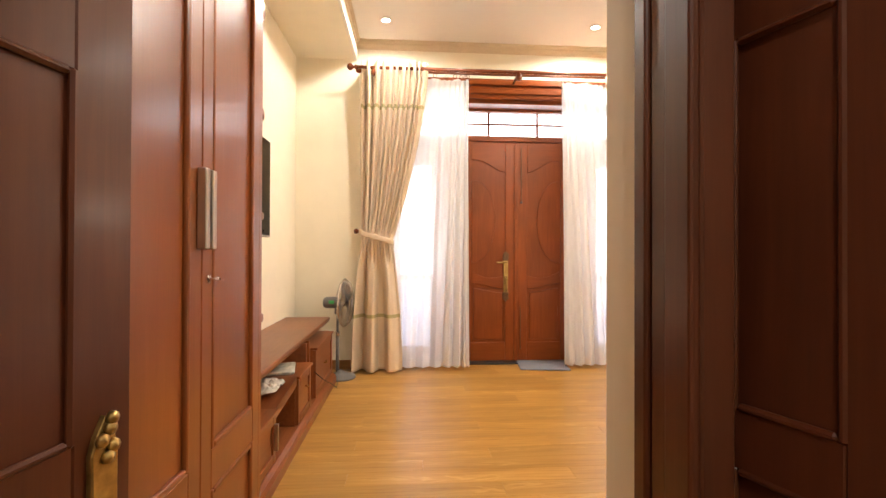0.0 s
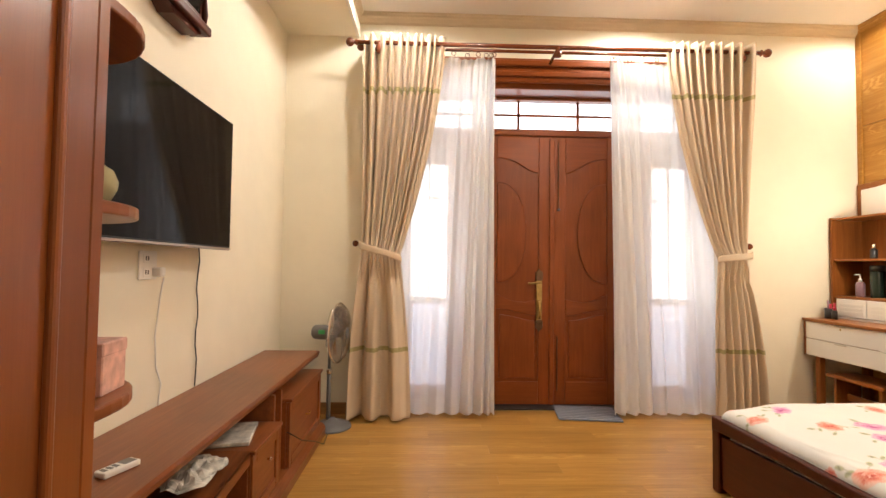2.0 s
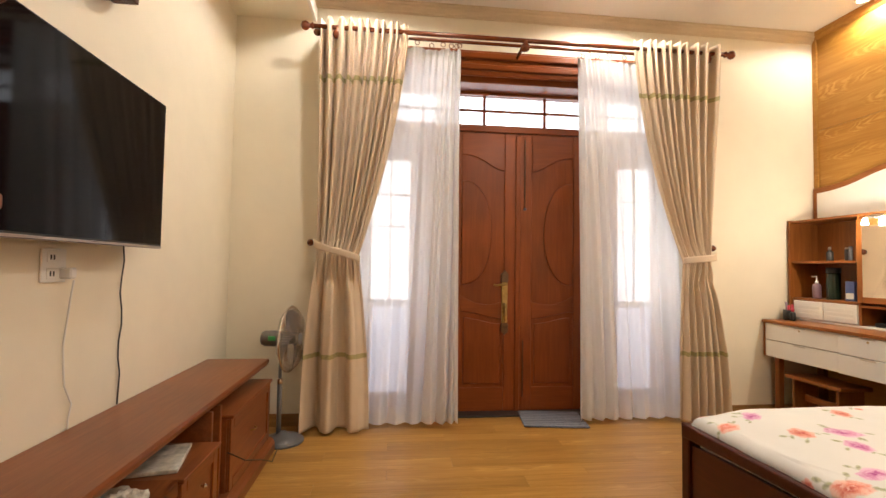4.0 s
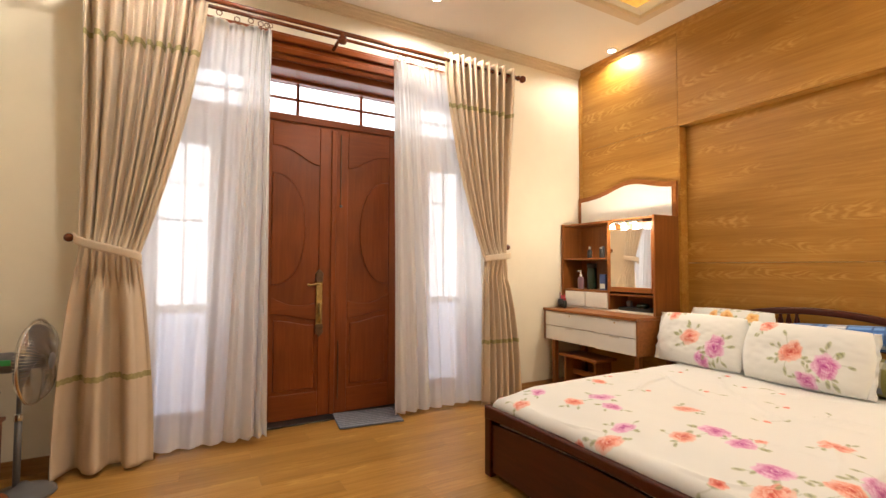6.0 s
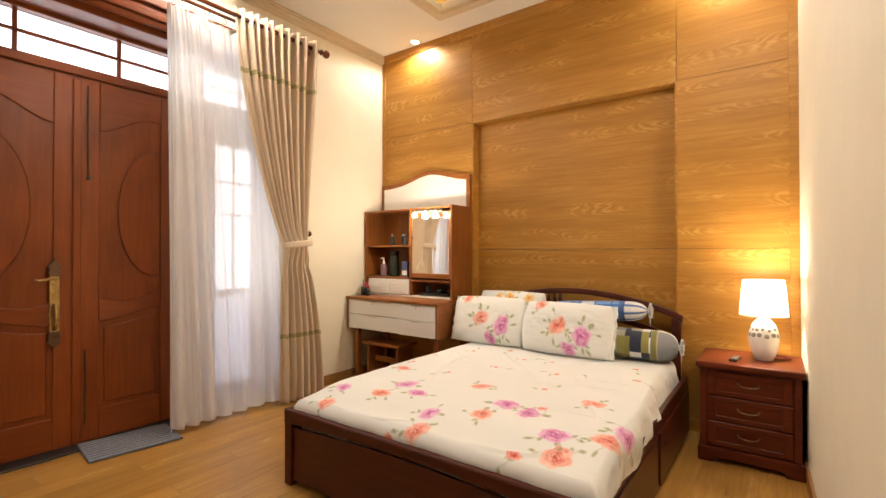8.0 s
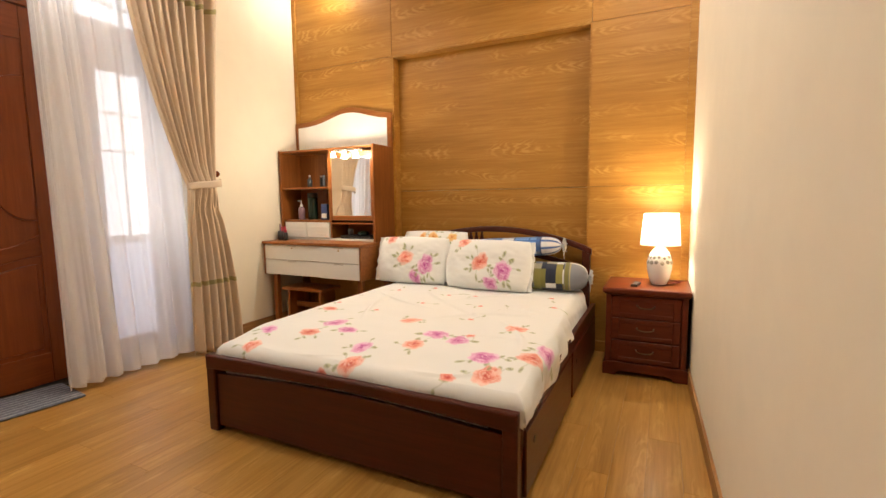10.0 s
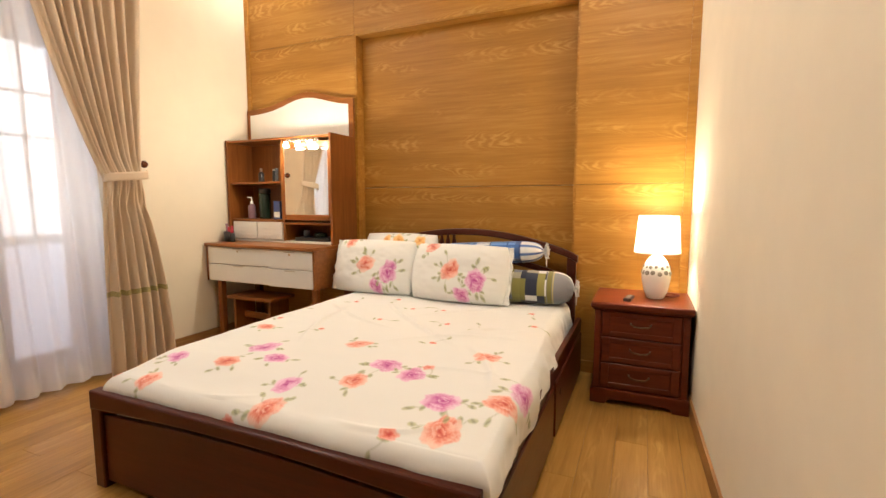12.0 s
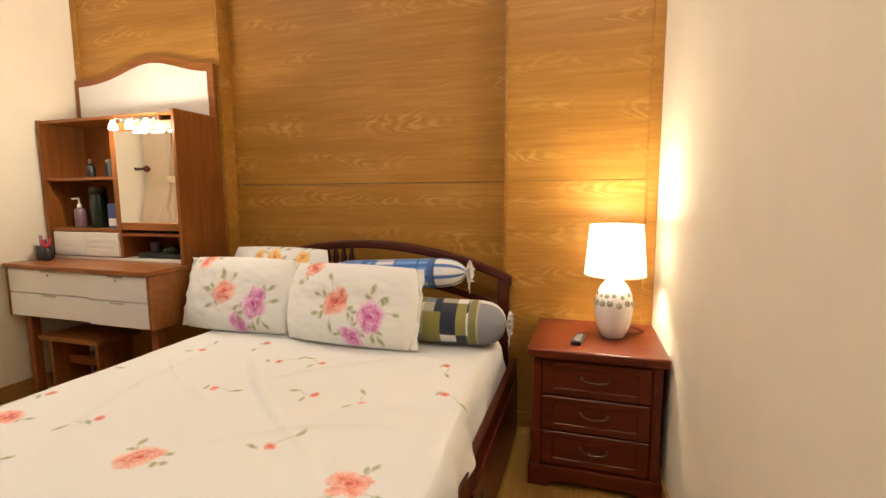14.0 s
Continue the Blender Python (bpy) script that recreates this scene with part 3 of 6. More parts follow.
def leaf(hinge_left):
    x0, x1 = (DL, C - 0.001) if hinge_left else (C + 0.001, DR)
    th = thing("door_leaf", ((x0 + x1) / 2, DY, 0.0125), "closed orange-brown balcony door leaf with carved panels", "door", "balcony double door")
    h, hw = 2.3915, (x1 - x0) / 2
    part("body", box((-hw, -0.02, 0), (hw, 0.02, h), 0.003), M_DOOR, th)
    s = 1 if hinge_left else -1
    # applied stiles and rails leave sunken fields; their edges are moulded
    def piece(name, outline, y0, y1, mat, r=0.006):
        return part(name, prism([(s * px, pz) for px, pz in outline], "y", y0, y1, r), mat, th)
    a, b = -hw + 0.10, hw - 0.12
    part("stile", box((-hw if s > 0 else hw - 0.10, -0.032, 0), (-hw + 0.10 if s > 0 else hw, -0.018, h), 0.004), M_DOOR, th)
    part("stile", box((hw - 0.12 if s > 0 else -hw, -0.032, 0), (hw if s > 0 else -hw + 0.12, -0.018, h), 0.004), M_DOOR, th)
    n = 16
    arch = [(a + (b - a) * i / n, 2.19 - 0.13 * (0.5 - 0.5 * math.cos(math.pi * i / n)) ** 1.5) for i in range(n + 1)]
    piece("rail", arch + [(b, h), (a, h)], -0.032, -0.018, M_DOORX)
    wave = [(a + (b - a) * i / n, 0.98 - 0.05 * math.sin(math.pi * i / n) - 0.05 * i / n) for i in range(n + 1)]
    wave2 = [(a + (b - a) * i / n, 0.84 - 0.06 * (0.5 - 0.5 * math.cos(math.pi * i / n))) for i in range(n + 1)]
    piece("rail", wave2 + wave[::-1], -0.032, -0.018, M_DOORX)
    piece("rail", [(a, 0), (b, 0), (b, 0.20), (a, 0.20)], -0.032, -0.018, M_DOORX)
    # raised field: half of an oval that the pair of stiles frames
    ov = [(a + 0.02 + 0.25 * math.cos(t) ** 0.9 if math.cos(t) > 0 else a + 0.02, 1.52 + 0.45 * math.sin(t)) for t in [(-math.pi / 2) + math.pi * i / 22 for i in range(23)]]
    piece("raised_field", [(a + 0.004, 1.52 - 0.45)] + ov[1:-1] + [(a + 0.004, 1.52 + 0.45)], -0.029, -0.018, M_DOOR, 0.008)
    low = [(a + 0.03, 0.23), (b - 0.03, 0.23)] + [(b - 0.03 - (b - a - 0.06) * i / n, 0.74 + 0.05 * (0.5 - 0.5 * math.cos(math.pi * i / n))) for i in range(n + 1)]
    piece("raised_field", low, -0.027, -0.018, M_DOOR, 0.008)
    return th


left_leaf, right_leaf = leaf(True), leaf(False)
# lock plate on the opening leaf
hx = 0.915 - (DL + C) / 2
pl = part("lock_plate", box((hx - 0.026, -0.042, 0.735), (hx + 0.026, -0.030, 1.105), 0.004, 2), M_BRASS, left_leaf, "aged brass lock plate")
for zc, up in ((1.105, 1), (0.735, -1)):
    orn = [(hx + px, zc + up * pz) for px, pz in ((-0.024, -0.012), (0.024, -0.012), (0.034, 0.012), (0.027, 0.032), (0.036, 0.050), (0.020, 0.072), (0.008, 0.082), (0.0, 0.094), (-0.008, 0.082), (-0.020, 0.072), (-0.036, 0.050), (-0.027, 0.032), (-0.034, 0.012))]
    part("lock_ornament", prism(orn if up > 0 else orn[::-1], "y", -0.046, -0.030, 0.003), M_BRONZE, pl, "dark bronze scrolled end")
part("lever", tube([(hx, -0.035, 1.075), (hx, -0.075, 1.075), (hx - 0.03, -0.083, 1.077), (hx - 0.085, -0.080, 1.068), (hx - 0.105, -0.078, 1.075)], 0.009), M_BRASS, pl, smooth=True)
part("pull", tube([(hx, -0.040, 0.91), (hx, -0.072, 0.895), (hx, -0.078, 0.84), (hx, -0.072, 0.775), (hx, -0.040, 0.76)], 0.011), M_BRASS, pl, smooth=True)
bx = 1.085 - (C + DR) / 2
part("bolt", tube([(bx, -0.040, 1.72), (bx, -0.040, 2.34)], 0.0045), M_BRONZE, right_leaf, "long dark slide bolt")
part("bolt", tube([(bx - 0.01, -0.040, 0.12), (bx - 0.01, -0.040, 0.60)], 0.0045), M_BRONZE, right_leaf, "long dark slide bolt")
part("bolt_knob", lathe([(0.004, 0), (0.012, 0.006), (0.012, 0.02), (0.003, 0.026)], 12, (bx, -0.062, 1.73), "y"), M_GREYD, right_leaf)
part("cover_strip", box((-0.60 / 2 - 0.028, -0.046, 0.0), (-0.60 / 2 + 0.018, -0.030, 2.37), 0.006), M_DOOR, right_leaf)

mat_th = thing("door_mat", (1.262, 4.905, 0.0), "blue-grey striped woven door mat on the floor", "mat", rz=-7)
part("mat_body", box((-0.255, -0.185, 0.004), (0.255, 0.185, 0.015), 0.004), M_MAT, mat_th)
for k in range(9):
    part("stripe", box((-0.25, -0.172 + k * 0.042, 0.0148), (0.25, -0.160 + k * 0.042, 0.0178), 0.001), M_MATL, mat_th)


# ---- curtains ----
rod = thing("curtain_rod", (0.97, 4.61, 2.970), "polished reddish wooden double curtain rod", "curtain rod")
part("front_rod", tube([(-1.62, 0, 0), (1.60, 0, 0)], 0.017, 14), M_ROD, rod, smooth=True)
part("back_rod", tube([(-1.55, 0.11, 0.012), (1.55, 0.11, 0.012)], 0.013, 12), M_ROD, rod, smooth=True)
FIN = [(0.018, 0), (0.026, 0.01), (0.014, 0.022), (0.014, 0.03), (0.030, 0.045), (0.034, 0.062), (0.028, 0.080), (0.010, 0.092)]
part("finial", lathe([(r, h) for r, h in FIN], 16, (1.60, 0, 0), "x"), M_ROD, rod, smooth=True)
part("finial", lathe([(r, -h) for r, h in FIN], 16, (-1.62, 0, 0), "x"), M_ROD, rod, smooth=True)
part("finial", lathe([(r * 0.85, -h) for r, h in FIN], 16, (-1.55, 0.11, 0.012), "x"), M_ROD, rod, smooth=True)
for px in (-1.45, -0.04, 1.45):
    br = part("bracket", tube([(px, 0.30, -0.03), (px, 0.11, -0.015), (px, 0.0, -0.035)], 0.013, 10), M_ROD, rod, smooth=True)
    part("bracket_ball", lathe([(0.004, -0.05), (0.028, -0.04), (0.036, -0.018), (0.03, 0.004), (0.016, 0.018), (0.02, 0.03)], 16, (px, 0.0, -0.035)), M_ROD, br, smooth=True)
    part("bracket_rose", lathe([(0.045, 0.0), (0.045, 0.012), (0.03, 0.02)], 18, (px, 0.278, -0.03), "y"), M_ROD, br, smooth=True)


def curtain_fn(top, waist, bottom, folds, ztop=3.03, zw=1.30, y0=4.613, sweep=1.5, seed=0, amp=0.050, low_y=0.11):
    def fn(u, z):
        if z > zw:
            t = (ztop - z) / (ztop - zw)
            k0, k1 = t ** 1.1, t ** sweep
            xl, xr = top[0] + (waist[0] - top[0]) * (k0 if waist[2] == "L" else k1), top[1] + (waist[1] - top[1]) * (k1 if waist[2] == "L" else k0)
            a = amp * (1 - 0.45 * t)
        else:
            t = (zw - z) / zw
            k = 1 - (1 - t) ** 1.9
            xl, xr = waist[0] + (bottom[0] - waist[0]) * k, waist[1] + (bottom[1] - waist[1]) * k
            a = amp * (0.42 + 0.56 * k)
        pinch = math.exp(-((z - zw) / 0.10) ** 2)
        a *= 1 - 0.5 * pinch
        o = u if waist[2] == "L" else 1 - u
        g = 0.62 * o + 0.38 * o * o
        ph = 2 * math.pi * folds * (g if waist[2] == "L" else 1 - g) + 0.3 * math.sin(3.1 * u + seed)
        # the inner edge hangs as a flat border
        a *= (1.1 - 0.25 * o) * (1 - 0.8 * smoothstep(0.88, 0.96, o))
        w = math.tanh(1.7 * math.sin(ph)) + 0.10 * math.sin(2 * ph + 1.0 + seed + 0.6 * z)
        low = 1 - smoothstep(1.02, 1.27, z)
        wide = 1.5 * math.sin(2 * math.pi * (2.6 if waist[2] == "L" else 7.4) * u + 1.2 * math.sin(2.2 * u + seed) + 0.3 * z) + 0.28 * math.sin(2 * math.pi * 7 * u + seed)
        w = w * (1 - low) + wide * low * (1.0 if waist[2] == "L" else 0.62)
        x = xl + (xr - xl) * u + 0.006 * math.sin(ph * 0.5 + z * 2 + seed)
        y = y0 + low_y * smoothstep(0, 1, (ztop - z) / (ztop - zw)) - a * w + 0.012 * noise.noise((x * 3, z * 1.3, seed)) - 0.05 * pinch * math.sin(math.pi * u)
        edge = smoothstep(0.93, 1.0, u if waist[2] == "R" else 1 - u)
        y += (4.885 - y) * edge
        return Vector((x, y, z))
    return fn


def heavy_curtain(fn, knob, side, label):
    th = thing("curtain", (knob[0], 4.75, 0), label, "curtain", "beige curtains")
    off = Vector((knob[0], 4.75, 0))
    zt, zb = 3.03, 0.025
    ob = part("drape", sheet(lambda u, v: fn(u, zt + (zb - zt) * v) - off, 220, 110), M_CURTAIN, th, smooth=True)
    thicken(ob, 0.003)
    for zc in (2.60, 0.565):
        def strip(u, v, zc=zc):
            p = fn(u, zc + 0.017 - 0.034 * v + 0.003 * math.sin(140 * u))
            e = fn(u + 0.002, p.z)
            t = (e - p)
            n = Vector((t.y, -t.x, 0)).normalized()
            if n.y > 0:
                n = -n
            return p + n * 0.004 - off
        part("trim_band", sheet(strip, 220, 3), M_BAND, th, "olive and gold woven trim", smooth=True)
    z = 1.315
    xs = [fn(u, z).x for u in (0.0, 0.25, 0.5, 0.75, 1.0)]
    x0, x1 = min(xs), max(xs)
    def tie(u, v):
        a = math.pi * (1.0 - u) if side > 0 else math.pi * u
        rx, cx = (x1 - x0) / 2 + 0.006, (x0 + x1) / 2
        lift = (1 - u) * (knob[2] - z) * (1.0 if side > 0 else 0.3) - (0.045 if side > 0 else 0.01) * u
        return Vector((cx + rx * math.cos(a), 4.695 - 0.062 * math.sin(a), z + lift + 0.027 - 0.054 * v)) - off
    ob = part("tie_back", sheet(tie, 30, 4), M_CURTAIN, th, "matching cloth tie-back", smooth=True)
    thicken(ob, 0.006)
    part("holdback_knob", lathe([(0.012, 0.06), (0.010, -0.02), (0.022, -0.03), (0.026, -0.045), (0.018, -0.06)], 14, (0, 4.85 - 4.75, knob[2]), "y"), M_ROD, th, "turned wooden holdback", smooth=True)
    return th


fnL = curtain_fn((-0.645, 0.040), (-0.620, -0.300, "L"), (-0.73, -0.20), 11, seed=0.3)
fnR = curtain_fn((1.795, 2.570), (2.29, 2.535, "R"), (2.24, 2.72), 11, seed=1.7)
heavy_curtain(fnL, (-0.668, 4.85, 1.401), 1, "beige cloth curtain tied back on the television side")
heavy_curtain(fnR, (2.606, 4.85, 1.419), -1, "beige cloth curtain tied back on the vanity side")


def voile(x0t, x1t, x0b, x1b, dense, label, seed):
    cx = (x0b + x1b) / 2
    th = thing("voile_curtain", (cx, 4.76, 0), label, "curtain", "white voile curtains")
    off = Vector((cx, 4.76, 0))
    def fn(u, v):
        z = 2.918 - 2.883 * v
        k = v ** 0.8
        # folds bunch towards one side
        g = 1 - (1 - u) ** 2.1 if dense == "R" else u ** 2.1
        full = u if dense == "R" else 1 - u
        x = (x0t + (x1t - x0t) * g) * (1 - k) + (x0b + (x1b - x0b) * (0.5 * g + 0.5 * u)) * k
        ph = 2 * math.pi * 7.5 * u + seed + 1.3 * math.sin(5 * u + seed)
        a = (0.012 + 0.030 * k) * (0.65 + 0.50 * full)
        y = 4.76 + 0.05 * k - a * (2 * math.sqrt(0.04 + math.sin(0.5 * ph) ** 2) - 1.1) + (0.004 + 0.010 * (1 - k) * full) * math.sin(2.3 * ph + 0.6 * z) + 0.01 * noise.noise((x * 4, z, seed))
        zz = z + 0.008 * math.sin(ph * 0.5) * (1 - v)
        return Vector((x, y, zz)) - off
    part("voile", sheet(fn, 260, 70), M_SHEER, th, smooth=True)
    # the gathered part of the cloth lies double
    span = (lambda u: 0.50 + 0.495 * u) if dense == "R" else (lambda u: 0.005 + 0.495 * u)
    part("gathered_fold", sheet(lambda u, v: fn(span(u), v * 0.99) + Vector((0.012 * math.sin(9 * u + 3 * v), -0.020 - 0.010 * math.sin(2 * math.pi * 4.3 * u + seed), 0)), 160, 60), M_SHEER, th, smooth=True)
    part("heading_tape", sheet(lambda u, v: fn(u, 0.0) + Vector((0, 0.002, 0.012 - 0.055 * v)), 200, 2), M_WHITE, th, smooth=True)
    part("hem", sheet(lambda u, v: fn(u, 0.962 + 0.037 * v) + Vector((0, -0.003, 0)), 200, 2), M_SHEER, th, smooth=True)
    for i in range(6):
        p = fn((0.30 + 0.125 * i) if dense == "R" else (0.07 + 0.125 * i), 0)
        part("ring", tube([(p.x + 0.018 * math.cos(t), p.y - 0.03, p.z + 0.03 + 0.018 * math.sin(t)) for t in [k * math.pi / 5 for k in range(11)]], 0.003, 6), M_ROD, th)
    return th


voile(-0.26, 0.440, -0.33, 0.47, "R", "white voile curtain hanging beside the door", 0.4)
voile(1.415, 2.20, 1.45, 2.36, "L", "white voile curtain hanging beside the door", 2.2)


# ---- downlights ----
def downlight(x, y):
    th = thing("downlight", (x, y, CZ - 0.012), "small round recessed ceiling downlight, lit", "downlight", "ceiling downlights")
    part("trim_ring", lathe([(0.036, 0.0), (0.052, 0.001), (0.054, 0.006), (0.05, 0.0118), (0.034, 0.0118), (0.036, 0.0)], 24, caps=False), M_WHITE, th, smooth=True)
    part("lens", lathe([(0.0355, 0.0015), (0.0355, 0.010)], 20), M_LAMPON, th, "glowing lens")
    return th


# the two unseen lamps at y 1.72 get the same fitting
for lx, ly, power in DOWNLIGHTS:
    downlight(lx, ly)
# fitting for the added corridor lamp, out of view
downlight(*UNSEEN_CORRIDOR_LIGHT).location.z = 2.888


# ---- entrance doors ----
def folding_leaf(place, rz, w, label, handle=False, s0=0.075, s1=0.085, dz=0.0, dt=0.0):
    th = thing("entrance_door_leaf", place, label, "door", "entrance folding door", rz)
    h = 2.25
    part("body", box((0, -0.012, 0), (w, 0.012, h), 0.002), M_ENTRY, th)
    for sgn in (1, -1):
        y0, y1 = (0.011, 0.020) if sgn > 0 else (-0.020, -0.011)
        part("stile", box((0, y0, 0), (s0, y1, h), 0.003), M_ENTRY, th)
        part("stile", box((w - s1, y0, 0), (w, y1, h), 0.003), M_ENTRY, th)
        for z0, z1 in ((0, 0.16), (0.80 + dz, 0.905 + dz), (1.545 + dz + dt, 1.65 + dz), (2.12, 2.25)):
            part("rail", box((s0, y0, z0), (w - s1, y1, z1), 0.003), M_ENTRY, th)
        for z0, z1 in ((0.16, 0.80 + dz), (0.905 + dz, 1.545 + dz + dt), (1.65 + dz, 2.12)):
            bm = bmesh.new()
            f0, f1 = (0.010, 0.024) if sgn > 0 else (-0.024, -0.010)
            b = 0.014
            add_box(bm, (s0 - 0.004, f0, z0 - 0.004), (s0 - 0.004 + b, f1, z1 + 0.004), 0.005)
            add_box(bm, (w - s1 + 0.004 - b, f0, z0 - 0.004), (w - s1 + 0.004, f1, z1 + 0.004), 0.005)
            add_box(bm, (s0 - 0.004 + b, f0, z0 - 0.004), (w - s1 + 0.004 - b, f1, z0 - 0.004 + b), 0.005)
            add_box(bm, (s0 - 0.004 + b, f0, z1 + 0.004 - b), (w - s1 + 0.004 - b, f1, z1 + 0.004), 0.005)
            part("panel_moulding", bm, M_ENTRY, th)
    if handle:
        hp = part("lock_plate", prism([(w - 0.092, 0.46), (w - 0.042, 0.46), (w - 0.040, 0.845), (w - 0.048, 0.875), (w - 0.066, 0.905), (w - 0.084, 0.875), (w - 0.094, 0.845)], "y", -0.032, -0.019, 0.003), M_BRASS, th, "ornate aged brass lock plate")
        bm = bmesh.new()
        for k in range(5):
            lathe([(0.0, -0.012), (0.011, -0.008), (0.013, 0.0), (0.0, 0.002)], 8, (w - 0.066 + 0.013 * math.sin(k * 2.2), -0.033, 0.835 + 0.016 * k), "y", bm)
        part("ornament", bm, M_BRASS, hp, smooth=True)
        part("lever", tube([(w - 0.066, -0.028, 0.72), (w - 0.066, -0.07, 0.72), (w - 0.12, -0.075, 0.72)], 0.009), M_BRASS, hp, smooth=True)
    return th


folding_leaf((0.413, 1.030, 0.008), -72, 0.37, "dark varnished entrance door leaf folded open", False, 0.098, 0.104, 0.012)
folding_leaf((-0.735, 0.72, 0.008), 80, 0.345, "dark varnished entrance door leaf folded open with brass lock", True, 0.075, 0.118, -0.03, -0.04)
jamb = thing("entrance_door_frame", (0.336, 0.96, 0), "dark moulded wooden door frame at the entrance", "door frame")
part("jamb", box((-0.012, -0.098, 0), (0.046, 0.098, 2.35), 0.004), M_ENTRY, jamb)
for k, (a, b, d) in enumerate(((0.045, 0.098, 0.016), (-0.015, 0.045, 0.009), (-0.098, -0.015, 0.018))):
    part("casing_strip", box((-0.012 - d, a + 0.003, 0), (-0.010, b - 0.003, 2.35), 0.006, 2), M_ENTRY, jamb)
part("head", box((-1.08, -0.098, 2.27), (-0.012, 0.098, 2.35), 0.004), M_ENTRY, jamb)
part("jamb", box((-1.15, -0.13, 0), (-1.09, -0.02, 2.27), 0.004), M_ENTRY, jamb)


# ---- wardrobe with end shelves ----
WF = -0.695
ward = thing("wardrobe", (WF, 1.45, 0), "tall reddish wooden wardrobe with panelled doors", "wardrobe")
wd = WX - WF + 0.004
part("carcass", box((wd, -0.50, 0.0), (-0.028, 0.50, 2.45), 0.003), M_RED, ward)
part("end_stile", box((-0.03, 0.466, 0.0), (-0.002, 0.500, 2.45), 0.004), M_RED, ward)
part("plinth", box((-0.03, -0.50, 0.0), (-0.012, 0.466, 0.07), 0.003), M_RED, ward)


def wardrobe_door(y0, y1, handle_low):
    d = part("door", box((-0.027, y0 + 0.0015, 0.075), (-0.010, y1 - 0.0015, 2.44), 0.002), M_RED, ward)
    w = 0.068
    for a, b in ((y0 + 0.0015, y0 + w), (y1 - w, y1 - 0.0015)):
        part("stile", box((-0.011, a, 0.075), (0.0, b, 2.44), 0.003), M_RED, d)
    for z0, z1 in ((0.075, 0.16), (0.52, 0.635), (2.13, 2.44)):
        part("rail", box((-0.011, y0 + w, z0), (0.0, y1 - w, z1), 0.003), M_RED, d)
    for z0, z1 in ((0.16, 0.52), (0.635, 2.13)):
        bm = bmesh.new()
        add_box(bm, (-0.013, y0 + w - 0.002, z0), (0.004, y0 + w + 0.016, z1), 0.006, 2)
        add_box(bm, (-0.013, y1 - w - 0.016, z0), (0.004, y1 - w + 0.002, z1), 0.006, 2)
        add_box(bm, (-0.013, y0 + w + 0.016, z0), (0.004, y1 - w - 0.016, z0 + 0.018), 0.006, 2)
        add_box(bm, (-0.013, y0 + w + 0.016, z1 - 0.018), (0.004, y1 - w - 0.016, z1), 0.006, 2)
        part("panel_moulding", bm, M_RED, d)
    hy = y1 - 0.020 if handle_low else y0 + 0.022
    part("handle", box((0.0, hy - 0.012, 1.20), (0.026, hy + 0.012, 1.415), 0.004, 2), M_STEEL, d, "brushed steel bar handle")
    return d


wardrobe_door(-0.49, -0.012, True)
door_r = wardrobe_door(-0.012, 0.466, False)
key = part("key", tube([(0.0, 0.020, 1.118), (0.035, 0.020, 1.118)], 0.004), M_CHROME, door_r, "small key in the lock")
part("keyhole", lathe([(0.012, 0.0), (0.012, 0.006), (0.005, 0.008)], 14, (0.0, 0.020, 1.118), "x"), M_CHROME, door_r)

shelf_x0 = WX - WF + 0.004


def end_shelf(z):
    th = thing("end_shelf", (WF, 1.952, z), "rounded reddish wooden shelf fixed to the wardrobe end", "shelf", "rounded end shelves")
    R, L = 0.24, 0.33
    out = [(shelf_x0, 0), (-0.035, 0), (-0.035, L - R)]
    out += [(-0.035 - R + R * math.cos(a), L - R + R * math.sin(a)) for a in [math.pi / 2 * k / 10 for k in range(1, 11)]]
    out += [(shelf_x0, L)]
    part("board", prism(out, "z", -0.014, 0.014, 0.005), M_REDY, th)
    return th


for z in (0.922, 1.340, 1.760, 2.18):
    end_shelf(z)
ball = thing("round_vase", (-0.795, 2.06, 1.354), "round pale green glazed vase on a shelf", "vase")
part("vase_body", lathe([(0.016, 0), (0.030, 0.008), (0.041, 0.030), (0.043, 0.048), (0.034, 0.072), (0.016, 0.084), (0.013, 0.088), (0.015, 0.092)], 28), M_CELADON, ball, smooth=True)
tb = thing("gift_box", (-0.845, 2.115, 0.936), "small pink patterned card box on a shelf", "box", rz=8)
part("box_body", box((-0.065, -0.05, 0), (0.065, 0.05, 0.10), 0.003), M_PINK, tb)
part("box_lid", box((-0.067, -0.052, 0.085), (0.067, 0.052, 0.115), 0.003), M_PINK, tb)


# ---- television and wall things ----
tv = thing("television", (-1.188, 2.940, 1.640), "large black flat television mounted on the wall", "television")
part("housing", box((-0.055, -0.60, -0.335), (0.030, 0.60, 0.335), 0.01, 2), M_BLACK, tv)
part("bezel", box((0.026, -0.615, -0.343), (0.046, 0.615, 0.343), 0.003), M_BLACK, tv)
part("screen", box((0.0455, -0.608, -0.325), (0.0475, 0.608, 0.337), 0.0), M_SCREEN, tv, "glossy black screen")
part("lower_strip", box((0.046, -0.612, -0.342), (0.0495, 0.612, -0.332), 0.001), M_STEEL, tv, "thin silver strip")
part("wall_mount", box((-0.118, -0.2, -0.15), (-0.054, 0.2, 0.15), 0.004), M_BLACK, tv)

